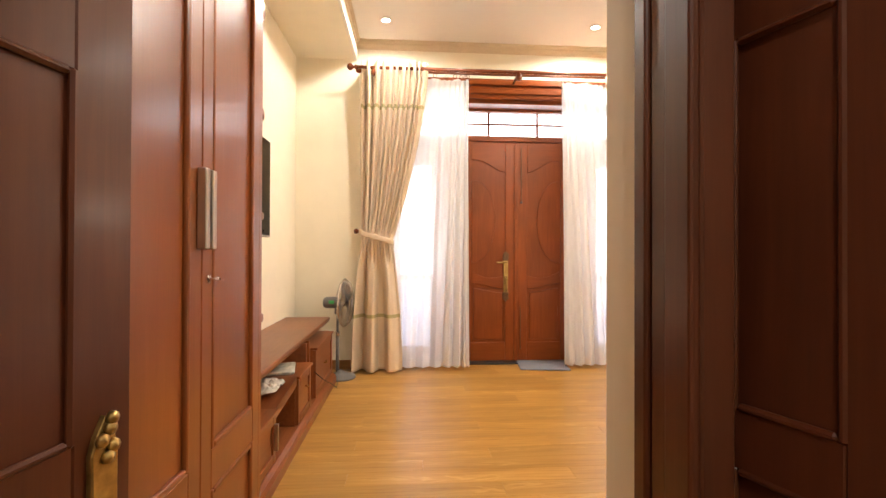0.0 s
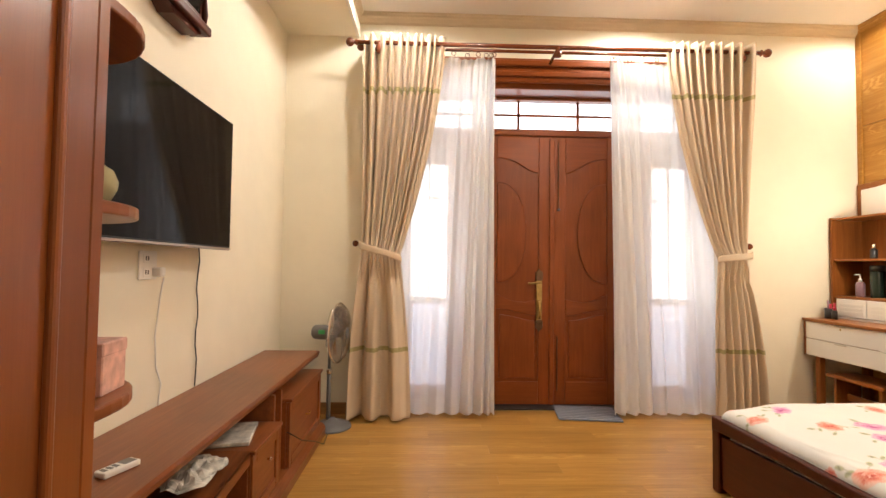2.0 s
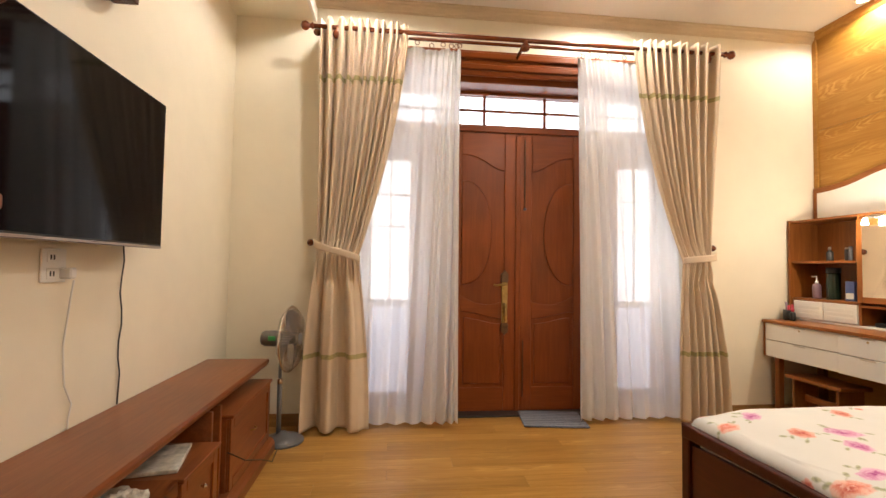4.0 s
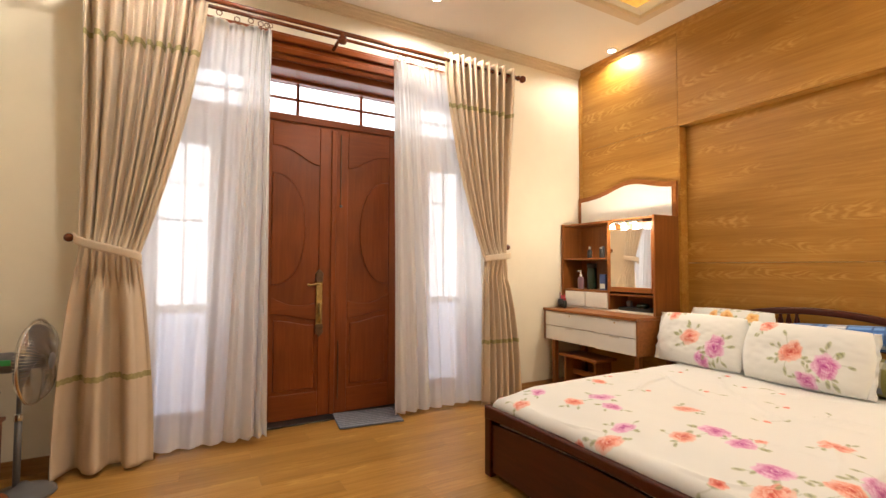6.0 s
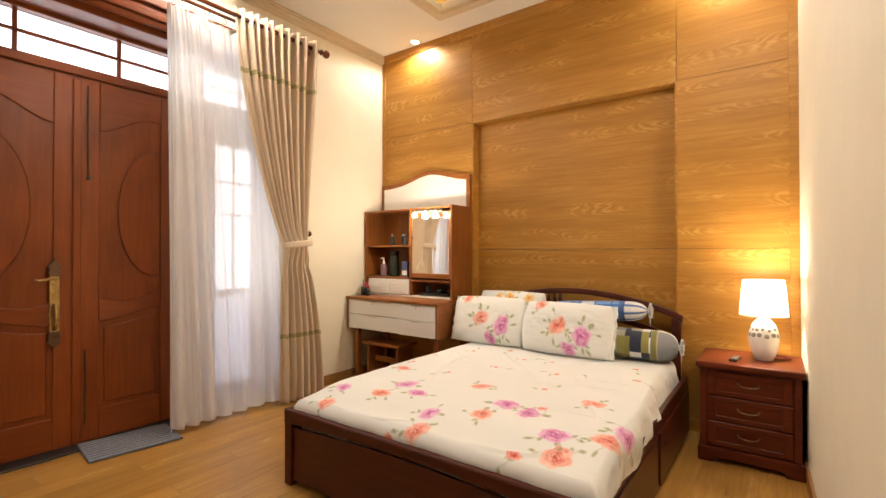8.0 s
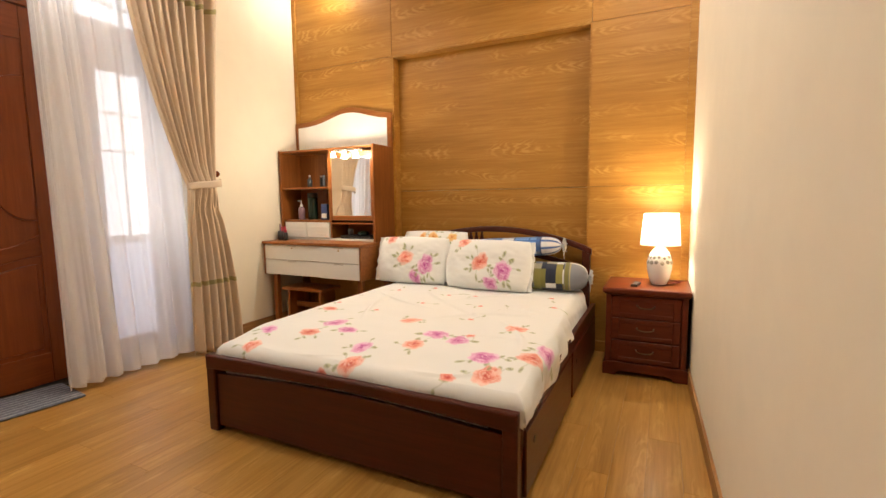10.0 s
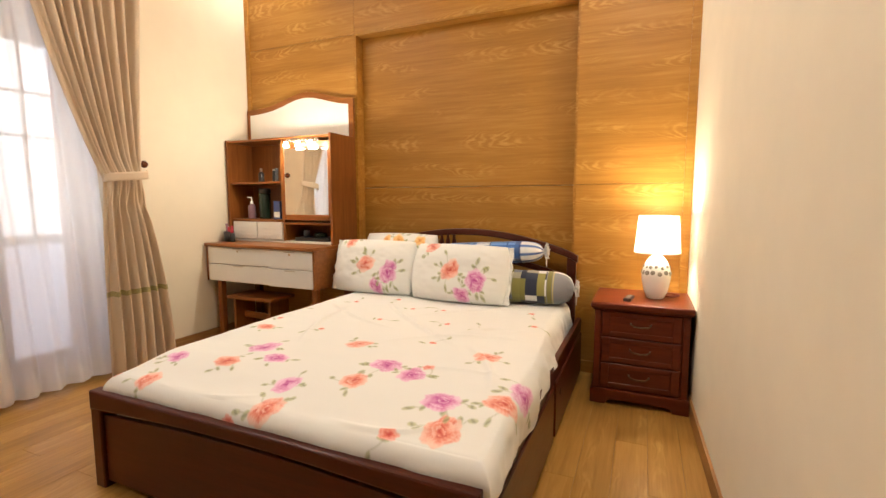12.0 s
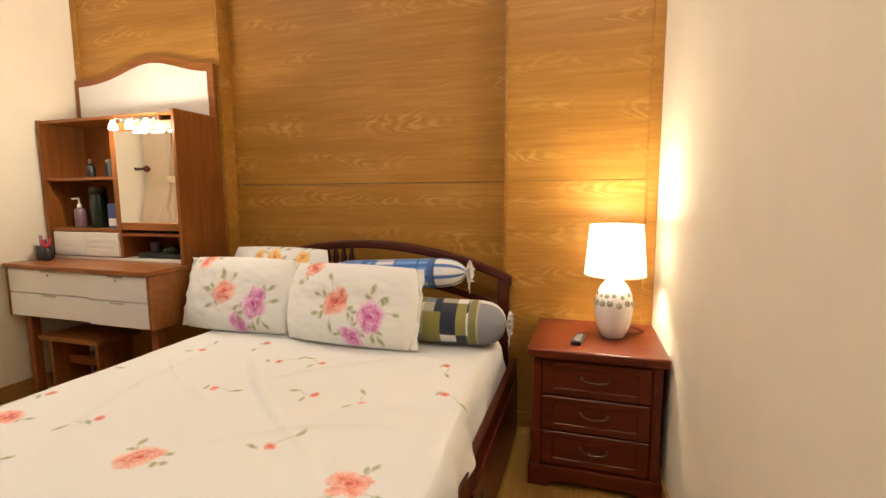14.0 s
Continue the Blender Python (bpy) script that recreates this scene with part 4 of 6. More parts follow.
clock = thing("wall_clock", (WX, 3.18, 2.33), "dark wooden pendulum clock hanging on the wall", "clock")
part("case", box((0.002, -0.155, 0.07), (0.085, 0.155, 0.72), 0.006), M_BED, clock)
part("base_moulding", box((0.002, -0.185, 0.03), (0.110, 0.185, 0.075), 0.008, 2), M_BED, clock)
part("base_foot", prism([(-0.15, 0.03), (0.15, 0.03), (0.10, 0.0), (-0.10, 0.0)], "x", 0.002, 0.08, 0.004), M_BED, clock)
part("window", box((0.084, -0.11, 0.11), (0.087, 0.11, 0.68), 0.001), M_SCREEN, clock, "dark glass door")
part("pendulum", lathe([(0.045, 0.0), (0.045, 0.006), (0.02, 0.012)], 22, (0.0875, 0.0, 0.20), "x"), M_BRASS, clock, smooth=True)
for sy in (-0.14, 0.14):
    part("turned_column", lathe([(0.010, 0.08), (0.016, 0.12), (0.009, 0.2), (0.015, 0.4), (0.009, 0.6), (0.016, 0.66), (0.010, 0.7)], 12, (0.093, sy, 0)), M_BED, clock, smooth=True)

outlet = thing("wall_socket", (WX, 3.075, 1.215), "white double wall socket plate with a plug", "socket")
part("plate", box((0.001, -0.062, -0.062), (0.010, 0.062, 0.062), 0.003), M_WHITE, outlet)
for k in (-0.03, 0.03):
    part("insert", box((0.0095, -0.040, k - 0.02), (0.0125, 0.040, k + 0.02), 0.002), M_WHITE, outlet)
    for q in (-0.022, -0.006):
        part("slot", box((0.0122, q - 0.004, k - 0.009), (0.0130, q + 0.004, k + 0.009), 0), M_BLACK, outlet)
part("plug", box((0.010, 0.020, -0.05), (0.055, 0.055, -0.008), 0.006), M_WHITE, outlet, "white plug")
wire = thing("white_cable", (WX, 3.12, 1.16), "thin white cable hanging down the wall", "cable")
part("cord", tube([(0.05, 0, 0.0), (0.035, 0.01, -0.06), (0.012, 0.015, -0.25), (0.012, 0.03, -0.40), (0.012, 0.075, -0.48), (0.012, 0.06, -0.54), (0.014, 0.055, -0.574)], 0.0035, 7), M_WHITE, wire, smooth=True)
wire = thing("black_cable", (WX, 3.50, 1.31), "thin black cable hanging below the television", "cable")
part("cord", tube([(0.05, 0, 0.03)] + [(0.012, 0.012 * math.sin(k * 1.7), -0.073 * k) for k in range(10)] + [(0.012, 0.0, -0.722)], 0.0035, 7), M_BLACK, wire, smooth=True)


# ---- television stand ----
stand = thing("tv_stand", (-1.28, 3.25, 0), "long low reddish wooden television stand with open niches", "tv stand")
SF = 0.465
top = [(0.0, 0.535), (0.375, 0.535), (0.392, 0.542), (0.400, 0.556), (0.404, 0.572), (0.398, 0.585), (0.0, 0.585)]
part("top_board", prism(top, "y", -1.26, 1.29, 0.006), M_REDY, stand)
pl_out = [(0.0, 0.0), (SF + 0.012, 0.0), (SF + 0.012, 0.055), (SF, 0.075), (SF - 0.02, 0.09), (0.0, 0.09)]
part("plinth", prism(pl_out, "y", -1.255, 1.20, 0.004), M_REDY, stand)
part("back_panel", box((0.0, -1.25, 0.09), (0.015, 1.19, 0.535), 0), M_REDY, stand)


def stand_unit(y0, y1, h, name, doors):
    u = part(name, box((0.015, y0, 0.0905), (SF - 0.040, y1, h - 0.018), 0.003), M_REDY, stand)
    part("unit_top", box((0.015, y0 - 0.006, h - 0.018), (SF - 0.008, y1 + 0.006, h), 0.005, 2), M_REDY, u)
    n = len(doors)
    for i, hd in enumerate(doors):
        a, b = y0 + (y1 - y0) * i / n + 0.004, y0 + (y1 - y0) * (i + 1) / n - 0.004
        part("door_panel", box((SF - 0.041, a, 0.095), (SF - 0.030, b, h - 0.022), 0.002), M_REDY, u)
        bm = bmesh.new()
        w = min(0.05, (b - a) * 0.2)
        add_box(bm, (SF - 0.031, a, 0.095), (SF - 0.020, a + w, h - 0.022), 0.003)
        add_box(bm, (SF - 0.031, b - w, 0.095), (SF - 0.020, b, h - 0.022), 0.003)
        add_box(bm, (SF - 0.031, a + w, 0.095), (SF - 0.020, b - w, 0.095 + w), 0.003)
        add_box(bm, (SF - 0.031, a + w, h - 0.022 - w), (SF - 0.020, b - w, h - 0.022), 0.003)
        part("door_frame", bm, M_REDY, u)
        if hd == "bar":
            part("handle", box((SF - 0.020, b - w + 0.006, 0.16), (SF + 0.002, b - w + 0.026, 0.30), 0.003), M_STEEL, u, "brushed steel handle")
        elif hd == "pull":
            m_y, m_z = (a + b) / 2, (0.095 + h) / 2
            part("handle", tube([(SF - 0.02, m_y - 0.035, m_z), (SF - 0.002, m_y - 0.02, m_z - 0.004), (SF - 0.002, m_y + 0.02, m_z - 0.004), (SF - 0.02, m_y + 0.035, m_z)], 0.004), M_BRASS, u, "small brass pull", smooth=True)
        else:
            part("knob", lathe([(0.004, 0), (0.005, 0.008), (0.010, 0.014), (0.010, 0.020), (0.002, 0.024)], 12, (SF - 0.02, (a + b) / 2, h * 0.72), "x"), M_CHROME, u, "small round knob", smooth=True)
    return u


stand_unit(-1.25, -0.60, 0.365, "near_cabinet", ("bar",))
stand_unit(-0.12, 0.26, 0.405, "drawer_box", ("knob",))
stand_unit(0.42, 1.17, 0.475, "far_cabinet", ("pull",))
slope = [(-0.60, 0.300), (-0.12, 0.345), (-0.12, 0.405), (-0.60, 0.360)]
part("shelf_front", prism(slope, "x", SF - 0.055, SF - 0.030, 0.003), M_REDY, stand)
part("middle_shelf", prism([(-0.60, 0.345), (-0.12, 0.390), (-0.12, 0.405), (-0.60, 0.360)], "x", 0.015, SF - 0.030, 0.002), M_REDY, stand)
part("divider", box((0.06, 0.275, 0.09), (SF - 0.06, 0.30, 0.535), 0.003), M_REDY, stand)
part("divider", box((0.06, 0.385, 0.09), (SF - 0.06, 0.41, 0.535), 0.003), M_REDY, stand)
part("riser", box((0.06, 0.95, 0.475), (0.30, 0.975, 0.535), 0.003), M_REDY, stand)
part("riser", box((0.06, -1.20, 0.365), (0.30, -1.17, 0.535), 0.003), M_REDY, stand)

bag = thing("plastic_bag", (-0.98, 2.90, 0.405), "crumpled clear plastic bag with papers in the stand", "bag")
def bagfn(u, v):
    a = 2 * math.pi * u
    r = math.sin(math.pi * v / 2) * (0.85 + 0.30 * noise.noise((2 * math.cos(a), 2 * math.sin(a), 7.7)))
    return Vector((0.13 * r * math.cos(a), 0.20 * r * math.sin(a), 0.004 + max(0, 0.040 * (1 - r) + 0.035 * noise.noise((5 * math.cos(a) * r, 5 * math.sin(a) * r, 3.3)) * (1 - 0.6 * r))))
bag_o = part("film", sheet(bagfn, 30, 12), M_PAPER, bag)
mg = thing("magazine", (-1.0, 3.30, 0.405), "stack of papers lying in the stand", "magazine", rz=12)
part("page_block", box((-0.10, -0.14, 0.0), (0.10, 0.14, 0.018), 0.003), M_PAPER, mg)
rem = thing("remote_control", (-1.02, 2.52, 0.585), "white air-conditioner remote lying on the stand", "remote control", rz=70)
part("case", box((-0.058, -0.024, 0.0), (0.058, 0.024, 0.020), 0.006, 2), M_WHITE, rem)
part("display", box((0.010, -0.018, 0.0198), (0.048, 0.018, 0.0210), 0), M_GREY, rem)
for k in range(3):
    part("button", box((-0.050 + k * 0.018, -0.012, 0.0198), (-0.038 + k * 0.018, 0.012, 0.0216), 0.001), M_GREY, rem)
router = thing("set_top_box", (-1.02, 2.22, 0.365), "small black set-top box inside the stand", "set-top box")
part("case", box((-0.10, -0.10, 0.004), (0.12, 0.10, 0.045), 0.004), M_BLACK, router)
part("foot", box((-0.08, -0.08, 0.0), (0.10, 0.08, 0.005), 0), M_GREYD, router)


# ---- fan ----
fan = thing("standing_fan", (-0.786, 4.59, 0), "grey standing fan at rest beside the curtain", "fan", rz=-8)
part("base", lathe([(0.135, 0.0), (0.140, 0.012), (0.130, 0.028), (0.075, 0.045), (0.035, 0.060), (0.02, 0.075)], 36), M_GREY, fan, smooth=True)
part("base_rim", lathe([(0.141, 0.0), (0.145, 0.004), (0.143, 0.016), (0.139, 0.018)], 36), M_GREYD, fan, smooth=True)
part("pole", tube([(-0.03, 0, 0.04), (-0.03, 0, 0.42)], 0.016, 14), M_GREY, fan, smooth=True)
part("collar", lathe([(0.020, 0.40), (0.022, 0.41), (0.022, 0.43), (0.018, 0.44)], 16, (-0.03, 0, 0)), M_CHROME, fan, smooth=True)
part("upper_pole", tube([(-0.03, 0, 0.42), (-0.03, 0, 0.62)], 0.011, 12), M_GREYD, fan, smooth=True)
part("neck", box((-0.058, -0.018, 0.60), (-0.006, 0.018, 0.67), 0.01, 2), M_GREYD, fan)
mo = part("motor_housing", lathe([(0.02, -0.165), (0.044, -0.160), (0.054, -0.14), (0.056, -0.07), (0.050, -0.02), (0.03, 0.0)], 24, (0, 0, 0.712), "x"), M_GREY, fan, smooth=True)
part("sticker", box((-0.10, -0.0575, 0.705), (-0.05, -0.052, 0.735), 0.002), M_GREEN, mo, "green label")
bm = bmesh.new()
for k in range(80):
    a = 2 * math.pi * k / 80
    c, s_ = math.cos(a), math.sin(a)
    tube([(0.03 + dx, r * s_, 0.712 + r * c) for r, dx in ((0.045, 0.075), (0.12, 0.070), (0.190, 0.052), (0.224, 0.01))], 0.0015, 4, bm)
    tube([(0.03 + dx, r * s_, 0.712 + r * c) for r, dx in ((0.050, -0.030), (0.12, -0.030), (0.195, -0.020), (0.224, 0.01))], 0.0015, 4, bm)
part("wire_guard", bm, M_CHROME, fan, "chrome wire guard")
ring = [(0.04, 0.225 * math.sin(2 * math.pi * k / 40), 0.712 + 0.225 * math.cos(2 * math.pi * k / 40)) for k in range(41)]
part("guard_ring", tube(ring, 0.007, 8), M_CHROME, fan, smooth=True)
part("guard_badge", lathe([(0.046, 0.10), (0.046, 0.106), (0.03, 0.112)], 20, (0, 0, 0.712), "x"), M_GREY, fan, smooth=True)
for k in range(3):
    a0 = 2 * math.pi * k / 3 + 0.3
    def blade(u, v, a0=a0):
        r = 0.035 + 0.165 * u
        a = a0 + (v - 0.5) * (1.75 - 0.2 * u) + 0.2 * u
        return Vector((0.045 + (v - 0.5) * 0.05, r * math.sin(a), 0.712 + r * math.cos(a)))
    ob = part("blade", sheet(blade, 8, 8), M_GREYD, fan, "translucent grey blade", smooth=True)
    thicken(ob, 0.002)
part("hub", lathe([(0.036, 0.01), (0.036, 0.06), (0.02, 0.075)], 18, (0, 0, 0.712), "x"), M_GREYD, fan, smooth=True)
cord = thing("fan_cord", (-0.82, 4.25, 0.0), "black fan cord running from the stand to the floor", "cable")
part("cord", tube([(-0.02, -0.60, 0.30), (0.02, -0.45, 0.20), (0.035, -0.2, 0.10), (0.05, 0.0, 0.006), (0.04, 0.12, 0.006), (0.03, 0.25, 0.006)], 0.0035, 6), M_BLACK, cord, smooth=True)


# ---- printed bed linen ----
CREAM = np.array((0.80, 0.80, 0.765))
CORAL = [(0.80, 0.27, 0.19), (0.58, 0.07, 0.05), (0.90, 0.60, 0.50)]
MAGENTA = [(0.68, 0.22, 0.48), (0.44, 0.045, 0.27), (0.86, 0.59, 0.76)]
ORANGE = [(0.85, 0.45, 0.14), (0.55, 0.18, 0.05), (0.88, 0.66, 0.30)]
RED = [(0.78, 0.20, 0.14), (0.58, 0.06, 0.05), (0.86, 0.44, 0.36)]


def blend(col, mask, c):
    return col * (1 - mask[:, None]) + np.asarray(c) * mask[:, None]


def soft(d, w):
    return np.clip(0.5 - d / w, 0, 1)


def paint_leaf(col, P, c, ang, ln, wd):
    d = P - np.array(c)
    u = (d[:, 0] * math.cos(ang) + d[:, 1] * math.sin(ang)) / ln
    v = (-d[:, 0] * math.sin(ang) + d[:, 1] * math.cos(ang)) / wd
    edge = np.abs(v) - np.sqrt(np.clip(u * (1 - u) * 4, 0, 1)) * 0.5
    m = soft(edge, 0.35) * ((u > 0) & (u < 1)) * 0.74
    tone = np.clip(0.5 + 0.5 * np.sin(u * 9 + v * 4), 0, 1)[:, None]
    g = np.array((0.17, 0.20, 0.06)) * (1 - tone) + np.array((0.46, 0.48, 0.22)) * tone
    return col * (1 - m[:, None]) + g * m[:, None]


def paint_rose(col, P, c, r, cols, ph, squash=0.8):
    """A watercolour rose: rings of overlapping petals, pale at their rims and deep towards the heart."""
    near = np.hypot(P[:, 0] - c[0], P[:, 1] - c[1]) < 1.6 * r
    if not near.any():
        return col
    out = col.copy()
    col = out[near]
    d = (P[near] - np.array(c)) / r
    ca, sa = math.cos(ph), math.sin(ph)
    d = np.stack([d[:, 0] * ca + d[:, 1] * sa, (-d[:, 0] * sa + d[:, 1] * ca) / squash], 1)
    d = d + 0.06 * np.stack([np.sin(7 * d[:, 1] + ph), np.sin(6 * d[:, 0] + 1.7 * ph)], 1)
    rr = random.Random(int(ph * 977) + 5)
    mid, deep, pale = (np.array(k) for k in cols)
    for ring, (rho, size, count) in enumerate(((0.62, 0.44, 6), (0.44, 0.38, 5), (0.26, 0.30, 4), (0.10, 0.20, 3))):
        turn = rr.uniform(0, 6.28)
        for k in range(count):
            a = turn + 6.283 * k / count + rr.uniform(-0.25, 0.25)
            ro = rho * rr.uniform(0.85, 1.12)
            q = d - ro * np.array((math.cos(a), math.sin(a)))
            along = q[:, 0] * math.cos(a) + q[:, 1] * math.sin(a)
            across = -q[:, 0] * math.sin(a) + q[:, 1] * math.cos(a)
            s_ = size * rr.uniform(0.85, 1.1)
            dist = np.hypot(along / 0.85, across / 1.15) / s_
            m = soft(dist - 0.92 - 0.07 * np.sin(5 * np.arctan2(across, along) + k), 0.15) * rr.uniform(0.70, 0.95)
            g = np.clip(0.55 + 0.75 * along / s_ + 0.12 * np.sin(14 * across / s_ + k) + rr.uniform(-0.25, 0.25) - 0.08 * ring, 0, 1)[:, None]
            tone = np.where(g < 0.5, deep * (1 - 2 * g) + mid * 2 * g, mid * (2 - 2 * g) + pale * (2 * g - 1))
            col = col * (1 - m[:, None]) + tone * m[:, None]
    out[near] = col
    return out


def paint_stem(col, P, a, b, bow, wd):
    a, b = np.array(a), np.array(b)
    L = b - a
    ln = math.hypot(*L)
    n_ = np.array((-L[1], L[0])) / ln
    u = ((P - a) @ L) / ln ** 2
    v = (P - a) @ n_ - bow * np.sin(np.pi * np.clip(u, 0, 1))
    m = soft(np.abs(v) - wd / 2, 0.006) * ((u > 0) & (u < 1)) * 0.7
    return blend(col, m, (0.33, 0.34, 0.20))


def spray(col, P, c, r, cols, ph, leaves=4):
    rr = random.Random(int(ph * 1000))
    for i in range(leaves):
        a = 1.9 * ph + 6.283 * i / leaves * 0.62 + rr.uniform(-0.4, 0.4)
        q = (c[0] + 0.80 * r * math.cos(a), c[1] + 0.80 * r * math.sin(a))
        far = r * rr.uniform(0.05, 0.50)
        e = (q[0] + far * math.cos(a), q[1] + far * math.sin(a))
        col = paint_stem(col, P, (c[0], c[1]), e, r * rr.uniform(-0.2, 0.2), 0.003)
        col = paint_leaf(col, P, e, a + rr.uniform(-0.8, 0.8), r * rr.uniform(0.40, 0.65), r * rr.uniform(0.20, 0.30))
        if i % 2 == 0:
            col = paint_leaf(col, P, q, a + rr.choice((-1, 1)) * rr.uniform(0.6, 1.1), r * rr.uniform(0.4, 0.6), r * rr.uniform(0.18, 0.28))
    return paint_rose(col, P, c, r, cols, ph)


def set_print(ob, col):
    at = ob.data.color_attributes.new("print", "FLOAT_COLOR", "POINT")
    full = np.ones((len(col), 4), np.float32)
    full[:, :3] = np.clip(col, 0, 1)
    at.data.foreach_set("color", full.ravel())


# ---- bed ----
BX0, BX1, BY0, BY1 = 1.53, 3.645, 1.963, 3.622
bed = thing("bed", ((BX0 + BX1) / 2, (BY0 + BY1) / 2, 0), "dark red-brown wooden double bed frame with an arched headboard", "bed")
hx_, hy_ = (BX1 - BX0) / 2, (BY1 - BY0) / 2
for sy in (-1, 1):
    part("foot_post", box((-hx_, sy * hy_ - (0.06 if sy > 0 else 0), 0), (-hx_ + 0.05, sy * hy_ + (0 if sy > 0 else 0.06), 0.345), 0.006, 2), M_BED, bed)
n = 24
rail = [(-hy_ + 2 * hy_ * i / n, 0.328 + 0.030 * math.sin(math.pi * i / n)) for i in range(n + 1)]
rail_top = [(hy_ - 2 * hy_ * i / n, 0.405 + 0.004 * math.sin(math.pi * i / n)) for i in range(n + 1)]
part("foot_rail", prism(rail + rail_top, "x", -hx_ - 0.004, -hx_ + 0.055, 0.009), M_BED, bed)
pan = [(-hy_ + 0.06, 0.03), (hy_ - 0.06, 0.03)] + [(hy_ - 0.06 - (2 * hy_ - 0.12) * i / n, 0.308 + 0.030 * math.sin(math.pi * i / n)) for i in range(n + 1)]
part("foot_panel", prism(pan, "x", -hx_ + 0.014, -hx_ + 0.036, 0.004), M_BED, bed)
for sy in (-1, 1):
    y0, y1 = (-hy_, -hy_ + 0.03) if sy < 0 else (hy_ - 0.03, hy_)
    part("side_rail", box((-hx_ + 0.05, y0, 0.24), (hx_ - 0.03, y1, 0.385), 0.005, 2), M_BEDX, bed)
    part("side_base", box((-hx_ + 0.05, y0 + (0.004 if sy < 0 else 0), 0.02), (hx_ - 0.03, y1 - (0 if sy < 0 else 0.004), 0.24), 0.003), M_BEDX, bed)
    for k in range(2):
        x0 = -hx_ + 0.09 + k * 1.0
        ya, yb = (y0 - 0.010, y0 + 0.005) if sy < 0 else (y1 - 0.005, y1 + 0.010)
        dr = part("drawer_front", box((x0, ya, 0.03), (x0 + 0.95, yb, 0.30), 0.004), M_BEDX, bed)
        part("finger_hole", lathe([(0.016, 0.0), (0.016, 0.004), (0.011, 0.005)], 16, (x0 + 0.12, ya - 0.003 if sy < 0 else yb, 0.215), "y"), M_BLACK, dr, "round dark finger hole")
part("slat_base", box((-hx_ + 0.05, -hy_ + 0.03, 0.22), (hx_ - 0.03, hy_ - 0.03, 0.26), 0.002), M_BED, bed)
# headboard: posts, arched rail, lower arch and turned spindles
HC = 0.02
for sy in (-1, 1):
    part("head_post", box((hx_ - 0.035, sy * (hy_ - 0.075) - 0.030, 0), (hx_ + 0.008, sy * (hy_ - 0.075) + 0.030, 0.785), 0.006, 2), M_BED, bed)
def arch_z(t, base, rise):
    return base + rise * math.cos(math.pi / 2 * min(1, abs(t))) ** 0.8
def arch_band(base, rise, th, half):
    up = [(half * (2 * i / 30 - 1), arch_z(2 * i / 30 - 1, base, rise)) for i in range(31)]
    lo = [(half * (1 - 2 * i / 30), arch_z(1 - 2 * i / 30, base, rise) - th) for i in range(31)]
    return up + lo
part("head_rail", prism(arch_band(0.800, 0.165, 0.045, hy_ - 0.035), "x", hx_ - 0.045, hx_ + 0.012, 0.010), M_BED, bed)
part("lower_arch", prism(arch_band(0.66, 0.13, 0.040, hy_ - 0.11), "x", hx_ - 0.030, hx_ - 0.004, 0.006), M_BED, bed)
part("head_panel", box((hx_ - 0.026, -hy_ + 0.11, 0.20), (hx_ - 0.006, hy_ - 0.11, 0.66), 0.003), M_BED, bed)
for ky in (-0.10, -0.05, 0.0, 0.05, 0.10):
    part("spindle", lathe([(0.010, 0.77), (0.018, 0.80), (0.010, 0.825), (0.019, 0.86), (0.010, 0.895), (0.012, 0.925)], 12, (hx_ - 0.017, ky + 0.2, 0)), M_BED, bed, smooth=True)

# mattress under its printed sheet
MX0, MX1, MY0, MY1, MZ = 1.556, 3.58, 1.948, 3.575, 0.500
matt = thing("mattress", ((MX0 + MX1) / 2, (MY0 + MY1) / 2, 0.26), "mattress in a cream sheet printed with roses", "mattress")
part("core", box((MX0 + 0.014 - (MX0 + MX1) / 2, MY0 + 0.16 - (MY0 + MY1) / 2, 0.002), (MX1 - 0.03 - (MX0 + MX1) / 2, MY1 - 0.03 - (MY0 + MY1) / 2, 0.20), 0.03, 2), M_WHITE, matt)


def hang(s, lo, hi, r, drop):
    """Runs over the edge of the mattress: gives the place across and the fall below the top."""
    span = hi - lo
    q = math.pi / 2 * r
    if s < 0:
        e = -s
    elif s > span:
        e = s - span
    else:
        return lo + s, 0.0
    sg = -1 if s < 0 else 1
    at = lo if s < 0 else hi
    if e < q:
        a = e / r
        return at + sg * r * math.sin(a) , r * (1 - math.cos(a))
    return at + sg * r, r + (e - q)


